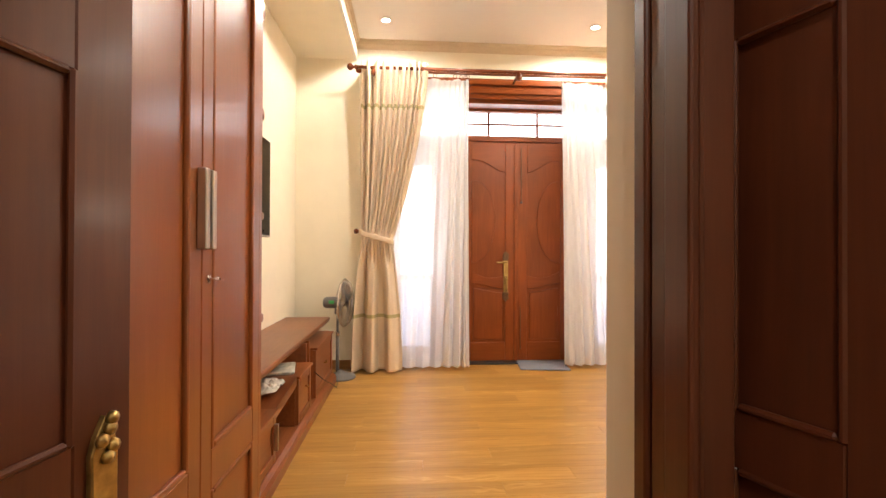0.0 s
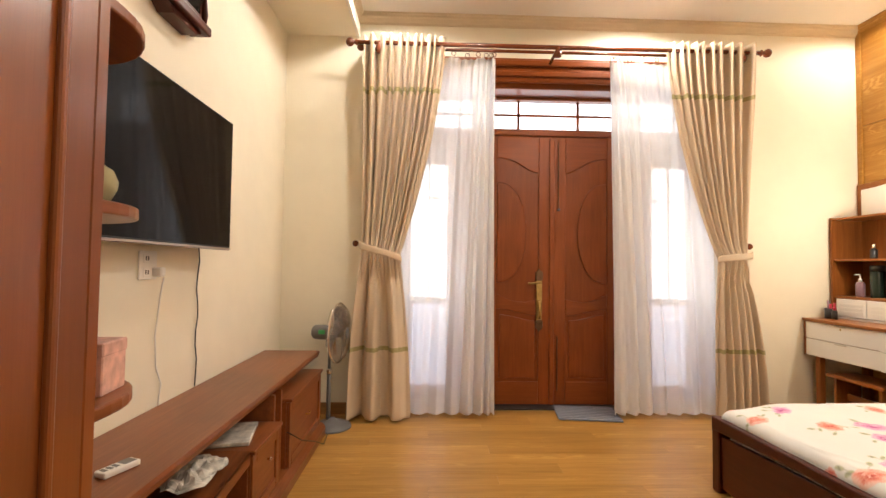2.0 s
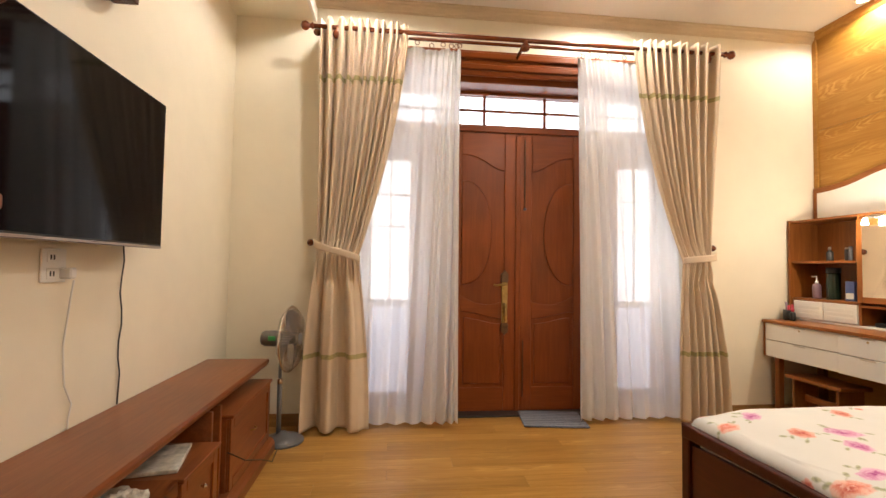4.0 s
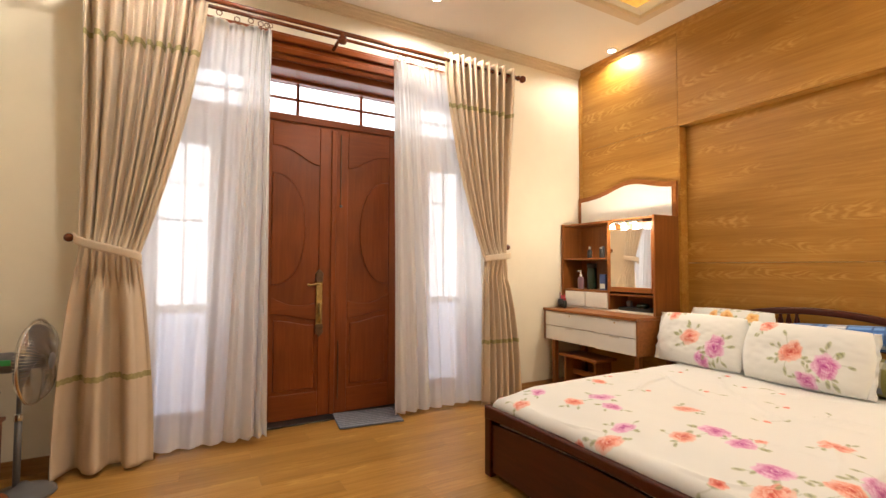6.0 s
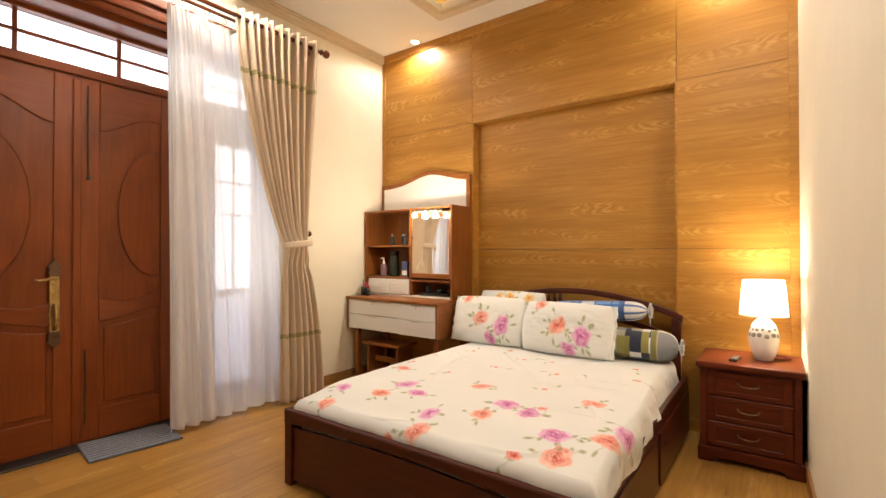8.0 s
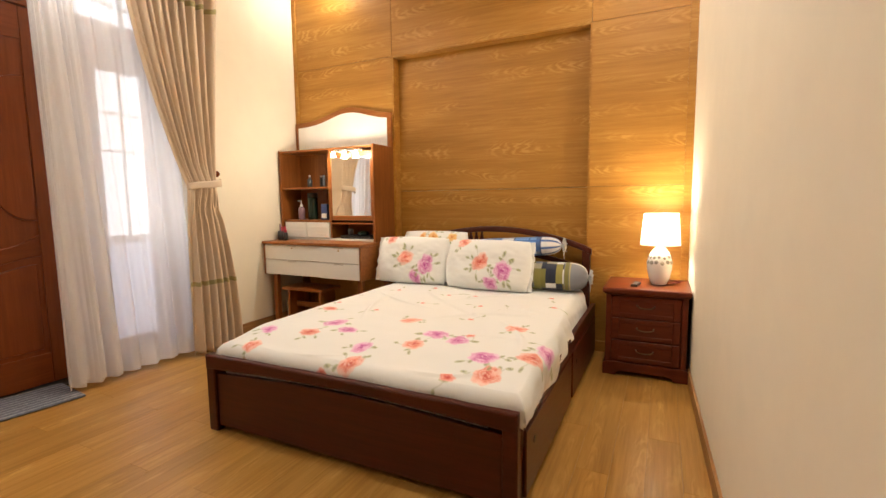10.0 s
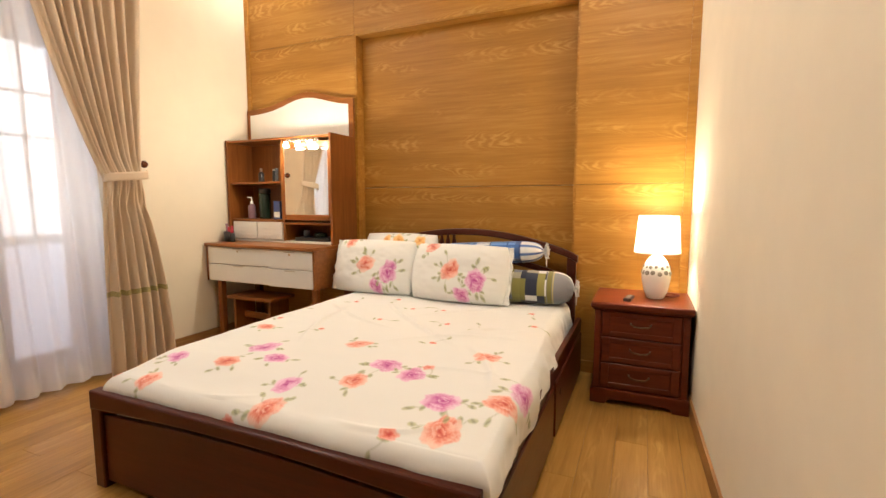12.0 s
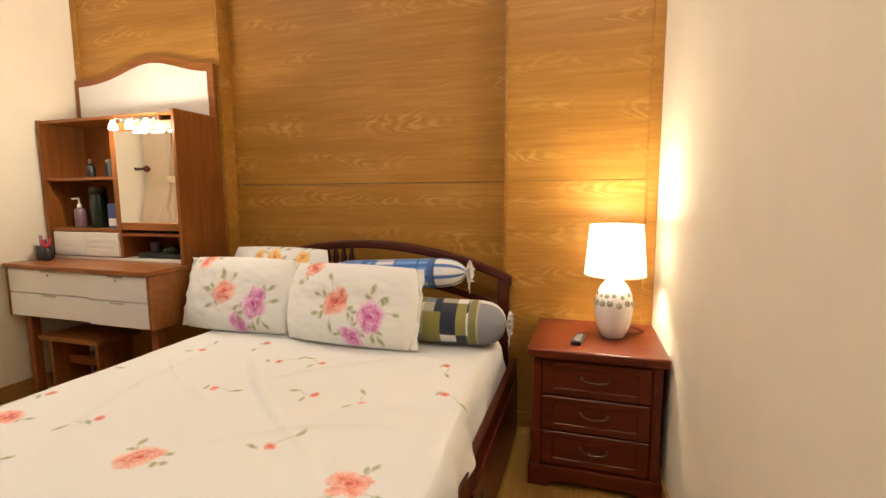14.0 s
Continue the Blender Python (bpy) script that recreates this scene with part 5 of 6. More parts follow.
def wrinkle(x, y):
    w = 0.007 * noise.noise((x * 2.2, y * 2.6, 0.5)) + 0.003 * noise.noise((x * 9, y * 7, 2))
    for (ax, ay, bx_, by_, h, wd_) in ((3.10, 3.15, 2.35, 2.30, 0.010, 0.022), (2.95, 3.30, 2.10, 3.05, 0.009, 0.020), (2.60, 2.05, 2.30, 2.75, 0.008, 0.020), (3.2, 2.2, 2.7, 2.9, 0.007, 0.02), (1.9, 2.06, 2.45, 2.35, 0.008, 0.024), (2.9, 3.45, 2.5, 2.7, 0.007, 0.018), (1.62, 2.5, 1.75, 2.1, 0.007, 0.018), (1.60, 3.3, 1.68, 2.8, 0.006, 0.016), (2.1, 2.05, 2.0, 2.5, 0.006, 0.018), (2.75, 2.05, 2.55, 2.45, 0.008, 0.02)):
        dx, dy = bx_ - ax, by_ - ay
        L2 = dx * dx + dy * dy
        t = min(1, max(0, ((x - ax) * dx + (y - ay) * dy) / L2))
        bow = 0.06 * math.sin(math.pi * t)
        L_ = math.sqrt(L2)
        px_, py_ = ax + dx * t + bow * dy / L_, ay + dy * t - bow * dx / L_
        dd = math.hypot(x - px_, y - py_)
        w += 1.45 * h * math.exp(-(dd / (0.72 * wd_)) ** 2) * math.sin(math.pi * min(1, t * 1.0 + 0.02))
    return w


NU, NV, R_ = 440, 390, 0.055
mcx, mcy = (MX0 + MX1) / 2, (MY0 + MY1) / 2
flat = []
def sheet_fn(u, v):
    dropx0, dropx1 = 0.15, 0.03
    dropy = 0.20 + 0.03 * math.sin(7 * u + 0.8) + 0.02 * noise.noise((9 * u, 1.5, 0)) - 0.11 * smoothstep(0.3, 0.0, u) if v < 0.5 else 0.15
    sx = -dropx0 + (MX1 - MX0 - 2 * R_ + dropx0 + dropx1) * u
    sy = -dropy + (MY1 - MY0 - 2 * R_ + 2 * dropy) * v if v < 0.5 else (MY1 - MY0 - 2 * R_) / 2 + ((MY1 - MY0 - 2 * R_) / 2 + dropy) * (2 * v - 1)
    x, fx = hang(sx, MX0 + R_, MX1 - R_, R_, dropx0)
    y, fy = hang(sy, MY0 + R_, MY1 - R_, R_, dropy)
    flat.append((MX0 + R_ + sx, MY0 + R_ + sy))
    f = max(fx, fy) + 0.25 * min(fx, fy)
    z = MZ - f - 0.035 * smoothstep(MX0 + 0.32, MX0 + 0.04, x)
    if f < 0.004:
        z += wrinkle(x, y)
    else:
        k = min(1, f / 0.06)
        wv = 0.014 * k * (math.sin(x * 19 + 2 * math.sin(x * 5)) * 0.45 + noise.noise((x * 6, y * 6, z * 7)) + 0.5 * noise.noise((x * 17, y * 17, z * 15)))
        if fy > fx:
            y += (wv + 0.20 * smoothstep(1.9, 2.8, x) * max(0, fy - 0.03)) * (-1 if y < mcy else 1)
        else:
            x += 0.4 * wv
    y += 0.085 * smoothstep(1.9, 3.3, x) * min(1, max(0, (mcy - y) / 0.7))
    return Vector((x - mcx, y - mcy, max(z, 0.27) - 0.26))
sheet_ob = part("fitted_sheet", sheet(sheet_fn, NU, NV), M_PRINT, matt, "cream cotton sheet printed with coral and pink roses", smooth=True)
P = np.array(flat)
col = np.tile(CREAM, (len(P), 1))
ROSES_CORAL = [(1.61, 3.37), (1.82, 3.18), (1.60, 2.75), (2.28, 3.42), (2.23, 2.80), (1.86, 2.57), (2.29, 2.18), (1.68, 2.14), (1.88, 2.00)]
ROSES_PINK = [(1.79, 3.44), (2.01, 3.16), (1.92, 3.01), (1.75, 2.80), (2.04, 2.54), (1.99, 2.40), (1.83, 2.20), (2.00, 1.95)]
BUDS = [(1.60, 3.55), (1.52, 2.88), (1.61, 2.28), (2.09, 2.37), (2.66, 2.95), (2.38, 2.48), (2.70, 2.33), (2.71, 2.54), (2.36, 3.12), (3.11, 2.11), (2.74, 3.58), (2.97, 2.90), (2.99, 3.33), (3.00, 2.70), (2.45, 3.48), (3.15, 3.1), (2.85, 2.05)]
for i, c in enumerate(ROSES_CORAL):
    col = spray(col, P, c, 1.02 * (0.062, 0.066, 0.074, 0.060, 0.068, 0.072, 0.070, 0.080, 0.075)[i], CORAL, 1.3 * i + 0.4, 3)
for i, c in enumerate(ROSES_PINK):
    col = spray(col, P, c, 1.04 * (0.058, 0.074, 0.066, 0.060, 0.078, 0.070, 0.072, 0.080)[i], MAGENTA, 1.7 * i + 0.9, 3)
for i, c in enumerate(BUDS):
    a_ = 0.6 + i
    tip = (c[0] + 0.075 * math.cos(a_), c[1] + 0.075 * math.sin(a_))
    col = paint_stem(col, P, c, tip, 0.012, 0.003)
    col = paint_leaf(col, P, tip, a_ + 0.5, 0.05, 0.017)
    col = paint_leaf(col, P, (c[0] - 0.02, c[1] + 0.03), 2.6 + i, 0.045, 0.014)
    col = paint_rose(col, P, c, 0.034 if i in (1, 2, 3) else 0.022, RED, i * 0.9)
set_print(sheet_ob, col)


# ---- pillows and bolsters ----
def pillow(place, w, h, t, lean, yaw, roses, label, frill=0):
    """A stuffed cushion standing on its long edge: its face looks towards the foot of the bed."""
    th = new("pillow")
    th.matrix_basis = pose(*place, 0, lean, yaw)
    tagged(th, label, "pillow", "pillows")
    uv = []
    def half(sign):
        def fn(u, v):
            a, b = 2 * u - 1, 2 * v - 1
            uv.append((a * w / 2, b * h / 2))
            e = max(0.0, (1 - abs(a) ** 3.2)) ** 0.55 * max(0.0, (1 - abs(b) ** 3.2)) ** 0.55
            pinch = 1 - 0.06 * (a * a) * (b * b)
            ww = 0.010 * noise.noise((a * 2.2, b * 2.2, place[1] * 5 + sign)) + 0.004 * noise.noise((a * 7, b * 6, place[1]))
            return Vector((sign * (t / 2) * e + ww * e, a * w / 2 * (1 - 0.03 * b * b) * pinch, h / 2 + b * h / 2 * (1 - 0.045 * a * a)))
        return fn
    bm = sheet(half(-1), 150, 104)
    sheet(half(1), 40, 28, bm)
    ob = part("cover", bm, M_PRINT, th, smooth=True)
    P = np.array(uv)
    back = np.arange(len(P)) >= 151 * 105
    col = np.tile(CREAM, (len(P), 1))
    for i, (c, r, cols) in enumerate(roses):
        col = spray(col, P, c, r, cols, 0.8 + 1.9 * i + place[1], 6)
    col[back] = CREAM
    set_print(ob, col)
    if frill:
        for sgn in (frill,):
            fr_ = part("flange", sheet(lambda u, v: Vector((0.006 * math.sin(23 * v) * u + 0.003 * math.sin(41 * v) * u, sgn * (w / 2 * 0.93 + (0.036 + 0.003 * math.sin(31 * v)) * u), h * (0.03 + 0.94 * v))), 3, 60), M_PRINT, th, smooth=True)
            set_print(fr_, np.tile(CREAM * 0.97, (len(fr_.data.vertices), 1)))
            thicken(fr_, 0.004)
    return th


BQ = lambda s, a, b: [((s * -0.065, -0.150), 0.064, b), ((s * 0.025, 0.005), 0.080, a), ((s * -0.155, -0.050), 0.086, b), ((s * 0.20, 0.165), 0.060, a)]
pillow((3.262, 3.385, 0.503), 0.66, 0.395, 0.19, 17, 2, BQ(1, CORAL, MAGENTA), "cream pillow printed with coral and pink roses", 1)
pillow((3.225, 2.718, 0.503), 0.70, 0.390, 0.19, 17, -2, BQ(1, CORAL, MAGENTA), "cream pillow printed with coral and pink roses, leaning forward", -1)
pillow((3.415, 3.27, 0.503), 0.64, 0.435, 0.13, 14, 0, [((0.0, 0.155), 0.06, ORANGE), ((-0.18, 0.16), 0.05, ORANGE), ((0.10, 0.16), 0.04, ORANGE)], "cream pillow printed with orange roses behind the others")


def plaid(P, base, bands):
    col = np.tile(np.array(base), (len(P), 1))
    for axis, pos, wd_, c, op, period in bands:
        d = (P[:, axis] - pos + period / 2) % period - period / 2
        m = soft(np.abs(d) - wd_ / 2, 0.004) * op
        col = blend(col, m, c)
    return col


def bolster(place, length, r, rx_, yaw, bands, base, label, patches=()):
    th = new("bolster")
    th.matrix_basis = pose(*place, rx_, 0, yaw)
    tagged(th, label, "bolster", "bolsters")
    uv = []
    def fn(u, v):
        s, a = (2 * u - 1), 2 * math.pi * v
        e = (1 - abs(s) ** 7) ** 0.5 * 0.97 + 0.03
        rr = r * e * (1 + 0.03 * noise.noise((3 * s, 2 * math.cos(a), 2 * math.sin(a)))) * (1 + 0.03 * (abs(s) > 0.9) * math.sin(9 * a))
        uv.append((s * length / 2, v * 2 * math.pi * r))
        return Vector((rr * math.cos(a), s * length / 2, rr * math.sin(a) * 0.94))
    ob = part("cover", sheet(fn, 220, 110), M_PRINT, th, smooth=True)
    P = np.array(uv)
    col = plaid(P, base, bands)
    if patches:
        rr = random.Random(11)
        ia, ib = np.floor((P[:, 0] + 0.5 + 0.016 * np.sin(41 * P[:, 0])) / 0.052).astype(int), np.floor((P[:, 1] + 0.020 * np.sin(29 * P[:, 1])) / 0.075).astype(int)
        table = np.array([[rr.choice(patches) for _ in range(20)] for _ in range(38)])
        fine = np.where((np.floor(P[:, 0] / 0.006) + np.floor(P[:, 1] / 0.009)) % 2 > 0, 0.90, 1.06)[:, None]
        inner = P[:, 0] > -0.15
        col[inner] = (table[ia % 38, ib % 20] * fine)[inner]
    set_print(ob, col)
    for sg in (-1, 1):
        t = part("tied_end", lathe([(0.012, 0.0), (0.02, sg * 0.01), (0.034, sg * 0.03), (0.030, sg * 0.036), (0.008, sg * 0.02)], 14, (0, sg * (length / 2 - 0.004), 0), "y"), M_PRINT, th, smooth=True)
        set_print(t, np.tile(np.array((0.62, 0.62, 0.58)), (len(t.data.vertices), 1)))
        def ruffle(u, v, sg=sg):
            a = 2 * math.pi * u
            rr = 0.012 + v * (0.036 + 0.008 * math.sin(5 * a + 1) + 0.005 * math.sin(11 * a))
            return Vector((rr * math.cos(a), sg * (length / 2 + 0.004 + v * (0.020 + 0.010 * math.sin(9 * a))), rr * math.sin(a)))
        t = part("ruffle", sheet(ruffle, 60, 4), M_PRINT, th, smooth=True)
        set_print(t, np.tile(np.array((0.60, 0.61, 0.60)), (len(t.data.vertices), 1)))
        thicken(t, 0.002)
        for q, (dx, dz) in enumerate(((-0.03, -0.075), (-0.012, -0.10))):
            t = part("tie_string", tube([(-0.012, sg * (length / 2 + 0.012), -0.01), (-0.03 + 0.01 * q, sg * (length / 2 + 0.022), -0.035), (dx - 0.01, sg * (length / 2 + 0.018), dz)], 0.0022, 5), M_PRINT, th)
            set_print(t, np.tile(np.array((0.66, 0.66, 0.62)), (len(t.data.vertices), 1)))
    return th


W_, NVY, LB = (0.78, 0.78, 0.76), (0.03, 0.07, 0.22), (0.16, 0.33, 0.68)
bolster((3.475, 2.575, 0.812), 0.76, 0.078, -3.5, 0, [(0, 0.02, 0.10, W_, 0.9, 0.36), (1, 0.10, 0.035, W_, 0.55, 0.20), (0, -0.03, 0.010, NVY, 0.9, 0.12), (1, 0.05, 0.010, NVY, 0.85, 0.10), (0, 0.14, 0.035, NVY, 0.75, 0.36), (0, -0.33, 0.20, W_, 0.9, 2.0), (1, 0.06, 0.020, (0.05, 0.14, 0.42), 0.95, 0.065), (0, -0.235, 0.012, NVY, 0.95, 2.0)], LB, "blue and white checked bolster lying across another")
OL, GR, YE = (0.22, 0.20, 0.05), (0.22, 0.24, 0.29), (0.62, 0.50, 0.16)
bolster((3.400, 2.300, 0.612), 0.62, 0.112, 0, 3, [(1, 0.12, 0.16, W_, 0.95, 0.70), (0, -0.17, 0.030, OL, 0.95, 2.0), (0, -0.192, 0.006, YE, 0.9, 2.0)], (0.25, 0.26, 0.29), "olive, navy and grey patchwork bolster on the bed",
        (OL, OL, (0.28, 0.25, 0.07), (0.02, 0.025, 0.05), (0.03, 0.035, 0.06), GR, W_, (0.58, 0.55, 0.44), (0.40, 0.38, 0.28), (0.24, 0.22, 0.06)))


# ---- nightstand, table lamp, remote ----
ns = thing("nightstand", (3.42, 1.595, 0), "mahogany-red wooden nightstand with three drawers", "nightstand")
part("carcass", box((-0.215, -0.245, 0.065), (0.225, 0.245, 0.555), 0.004), M_NIGHT, ns)
part("top", box((-0.265, -0.262, 0.562), (0.228, 0.265, 0.596), 0.009, 3), M_NIGHT, ns)
part("top_moulding", box((-0.235, -0.254, 0.548), (0.226, 0.256, 0.564), 0.006, 2), M_NIGHT, ns)
apron = [(-0.258, 0.0), (-0.175, 0.0), (-0.165, 0.022), (-0.13, 0.032), (0.13, 0.032), (0.165, 0.022), (0.175, 0.0), (0.258, 0.0), (0.258, 0.075), (0.246, 0.09), (-0.246, 0.09), (-0.258, 0.075)]
part("plinth_front", prism(apron, "x", -0.240, -0.212, 0.004), M_NIGHT, ns)
for sy in (-1, 1):
    part("plinth_side", box((-0.212, sy * 0.258 - (0.014 if sy > 0 else 0), 0.0), (0.225, sy * 0.258 + (0 if sy > 0 else 0.014), 0.085), 0.003), M_NIGHT, ns)
for sy in (-1, 1):
    part("corner_stile", box((-0.226, sy * 0.245 - (0.035 if sy > 0 else 0), 0.085), (-0.213, sy * 0.245 + (0 if sy > 0 else 0.035), 0.548), 0.003), M_NIGHT, ns)
for k in range(3):
    z0 = 0.098 + k * 0.150
    dr = part("drawer", box((-0.224, -0.205, z0), (-0.212, 0.205, z0 + 0.142), 0.003), M_NIGHT, ns)
    bm = bmesh.new()
    add_box(bm, (-0.2285, -0.205, z0), (-0.222, -0.160, z0 + 0.142), 0.003)
    add_box(bm, (-0.2285, 0.160, z0), (-0.222, 0.205, z0 + 0.142), 0.003)
    add_box(bm, (-0.2285, -0.160, z0), (-0.222, 0.160, z0 + 0.030), 0.003)
    add_box(bm, (-0.2285, -0.160, z0 + 0.112), (-0.222, 0.160, z0 + 0.142), 0.003)
    part("drawer_frame", bm, M_NIGHT, dr)
    hz = z0 + 0.078
    part("handle", tube([(-0.222, -0.052, hz + 0.006), (-0.240, -0.050, hz + 0.004), (-0.247, -0.035, hz - 0.005), (-0.248, 0.0, hz - 0.009), (-0.247, 0.035, hz - 0.005), (-0.240, 0.050, hz + 0.004), (-0.222, 0.052, hz + 0.006)], 0.0045, 8), M_BRONZE, dr, "small bronze bail handle", smooth=True)

tl = thing("table_lamp", (3.41, 1.525, 0.596), "lit table lamp with egg-shaped white ceramic base", "table lamp")
part("base", lathe([(0.040, 0.0), (0.048, 0.006), (0.066, 0.05), (0.077, 0.105), (0.079, 0.14), (0.072, 0.185), (0.056, 0.222), (0.034, 0.247), (0.016, 0.256)], 40), M_CERAMIC, tl, smooth=True)
part("stem", tube([(0, 0, 0.25), (0, 0, 0.365)], 0.010, 12), M_CHROME, tl, smooth=True)
bm = bmesh.new()
for i in range(15):
    a = 2 * math.pi * i / 15
    for row, (z, sz) in enumerate(((0.156, 0.0145), (0.190, 0.0105))):
        aa = a + (0.21 if row else 0) + 0.05 * math.sin(i * 5.1)
        r = {0: 0.0782, 1: 0.0706}[row]
        c = Vector((r * math.cos(aa), r * math.sin(aa), z + 0.004 * math.sin(i * 3.7)))
        t_, up_ = Vector((-math.sin(aa), math.cos(aa), 0)), Vector((-0.25 * math.cos(aa), -0.25 * math.sin(aa), 1)).normalized()
        o_ = t_.cross(up_)
        vs = [bm.verts.new(c + t_ * sz * (0.95 + 0.15 * math.sin(i * 2.3)) * math.cos(2 * math.pi * q / 10) + up_ * sz * 0.95 * math.sin(2 * math.pi * q / 10) + o_ * 0.0015) for q in range(10)]
        ctr = bm.verts.new(c + o_ * 0.0035)
        for q in range(10):
            bm.faces.new((vs[q], vs[(q + 1) % 10], ctr))
part("pebble_inlay", bm, M_STONE, tl, "grey oval pebble inlay round the base")
def shade_fn(u, v):
    a = 2 * math.pi * u
    r = 0.124 - 0.018 * v
    return Vector((r * math.cos(a), r * math.sin(a), 0.272 + 0.210 * v))
thicken(part("shade", sheet(shade_fn, 48, 6), M_SHADE, tl, "glowing cream cloth shade", smooth=True), 0.002)
for z, r in ((0.272, 0.1245), (0.482, 0.1065)):
    part("shade_rim", tube([(r * math.cos(2 * math.pi * k / 40), r * math.sin(2 * math.pi * k / 40), z) for k in range(41)], 0.0025, 6), M_SHADE, tl, smooth=True)
part("spider", tube([(-0.105, 0, 0.475), (0, 0, 0.455), (0.105, 0, 0.475)], 0.002, 6), M_CHROME, tl)
part("bulb", lathe([(0.010, 0.355), (0.014, 0.365), (0.028, 0.395), (0.030, 0.420), (0.022, 0.440), (0.008, 0.449)], 16), M_BULBON, tl, smooth=True)
lc = thing("lamp_cord", (3.46, 1.45, 0.597), "dark red lamp cord on the nightstand", "cable")
part("cord", tube([(-0.02, 0.03, 0.006), (0.0, -0.01, 0.005), (0.02, -0.05, 0.008), (0.05, -0.06, 0.006), (0.09, -0.03, 0.005), (0.13, 0.02, 0.005)], 0.004, 7), M_CORD, lc, smooth=True)
rc = thing("remote_control", (3.30, 1.665, 0.5965), "small black remote control lying on the nightstand", "remote control", rz=-8)
part("case", box((-0.065, -0.021, 0.0), (0.065, 0.021, 0.018), 0.005, 2), M_BLACK, rc)
for k in range(4):
    part("button", box((-0.05 + 0.026 * k, -0.012, 0.0178), (-0.034 + 0.026 * k, 0.012, 0.0202), 0.001), M_GREY, rc)


# ---- vanity ----
VY0, VY1 = 3.768, 4.897
vc = (VY0 + VY1) / 2
van = thing("vanity_desk", (3.655, vc, 0), "honey wooden vanity desk with white drawers", "vanity desk")
hw = (VY1 - VY0) / 2
FX = -0.535
n = 16
front = [(FX - 0.028 * (smoothstep(0, 1, 1 - i / n)) + 0.0, -hw + 2 * hw * i / n) for i in range(n + 1)]
part("desk_top", prism([(0, -hw - 0.008), *[(x, y) for x, y in front], (0, hw)], "z", 0.800, 0.826, 0.005), M_VANY, van)
part("drawer_case", box((FX + 0.03, -hw + 0.004, 0.525), (0, hw - 0.012, 0.799), 0.002), M_VANY, van)
part("side_panel", box((FX - 0.012, -hw, 0.515), (0, -hw + 0.02, 0.800), 0.003), M_VANY, van)
part("side_panel", box((FX + 0.012, hw - 0.022, 0.515), (0, hw - 0.002, 0.800), 0.003), M_VANY, van)
split = -0.12
for (a, b, xo) in ((-hw + 0.022, split - 0.002, FX - 0.010), (split + 0.002, hw - 0.024, FX + 0.012)):
    for z0, z1 in ((0.520, 0.655), (0.660, 0.796)):
        d = part("drawer", box((xo, a, z0), (FX + 0.031, b, z1), 0.004, 2), M_WHITE, van, "white lacquered drawer front")
        if z0 > 0.6:
            part("lock", lathe([(0.008, 0.0), (0.008, -0.003), (0.003, -0.004)], 12, (xo + 0.001, (a + b) / 2 - 0.0, 0.768), "x"), M_BRASS, d)
        part("finger_pull", box((xo - 0.006, (a + b) / 2 - 0.05, z1 - 0.012), (xo + 0.004, (a + b) / 2 + 0.05, z1 - 0.004), 0.002), M_STEEL, d)
for y in (-hw + 0.06, hw - 0.10):
    for x in (FX + 0.07, -0.06):
        part("leg", prism([(x - 0.022, y - 0.022), (x + 0.022, y - 0.022), (x + 0.022, y + 0.022), (x - 0.022, y + 0.022)], "z", 0.0, 0.524, 0.003), M_VAN, van)

hutch = thing("vanity_hutch", (3.655, vc, 0.8265), "honey wooden vanity hutch with mirror and open shelves", "vanity mirror")
HX = -0.27
part("side", box((HX - 0.012, hw - 0.024, 0), (0, hw, 0.850), 0.003), M_VAN, hutch)
part("side", box((HX - 0.055, -hw, 0), (0, -hw + 0.022, 0.850), 0.003), M_VAN, hutch)
part("divider", box((HX + 0.006, -0.045, 0), (0, -0.025, 0.845), 0.002), M_VAN, hutch)
part("back_board", box((-0.012, -hw + 0.022, 0), (-0.001, hw - 0.024, 0.845), 0), M_VAN, hutch)
part("top", box((HX - 0.004, -hw + 0.022, 0.828), (0, hw - 0.024, 0.846), 0.003), M_VANY, hutch)
for z in (0.180, 0.490):
    part("shelf", box((HX + 0.004, -0.025, z - 0.009), (-0.012, hw - 0.024, z + 0.009), 0.002), M_VANY, hutch)
part("shelf", box((HX + 0.004, -hw + 0.022, 0.150), (-0.012, -0.045, 0.168), 0.002), M_VANY, hutch)
part("floor_board", box((HX + 0.004, -hw + 0.022, 0.0), (-0.012, hw - 0.024, 0.016), 0.002), M_WHITE, hutch)
for k in range(2):
    a = -0.022 + k * 0.272
    d = part("small_drawer", box((HX - 0.004, a + 0.003, 0.022), (HX + 0.02, a + 0.268, 0.166), 0.004, 2), M_WHITE, hutch, "white small drawer with a ribbed front")
    for q in range(3):
        part("rib", box((HX - 0.0065, a + 0.03, 0.048 + q * 0.032), (HX - 0.0035, a + 0.24, 0.066 + q * 0.032), 0.001), M_WHITE, d)
my0, my1, mz0, mz1 = -hw + 0.024, -0.030, 0.186, 0.800
for a, b in ((my0, my0 + 0.045), (my1 - 0.045, my1)):
    part("mirror_frame", box((HX - 0.012, a, mz0), (HX + 0.010, b, mz1), 0.004), M_VAN, hutch)
for a, b in ((mz0, mz0 + 0.045), (mz1 - 0.05, mz1)):
    part("mirror_frame", box((HX - 0.012, my0 + 0.045, a), (HX + 0.010, my1 - 0.045, b), 0.004), M_VANY, hutch)
mh = (my1 - my0) / 2 - 0.044
mirror = part("mirror_glass", box((-0.002, -mh, mz0 + 0.044), (0.002, mh, mz1 - 0.049), 0), M_MIRROR, hutch, "mirror")
mirror.matrix_basis = pose(HX, (my0 + my1) / 2, 0, 0, 0, 2.6)
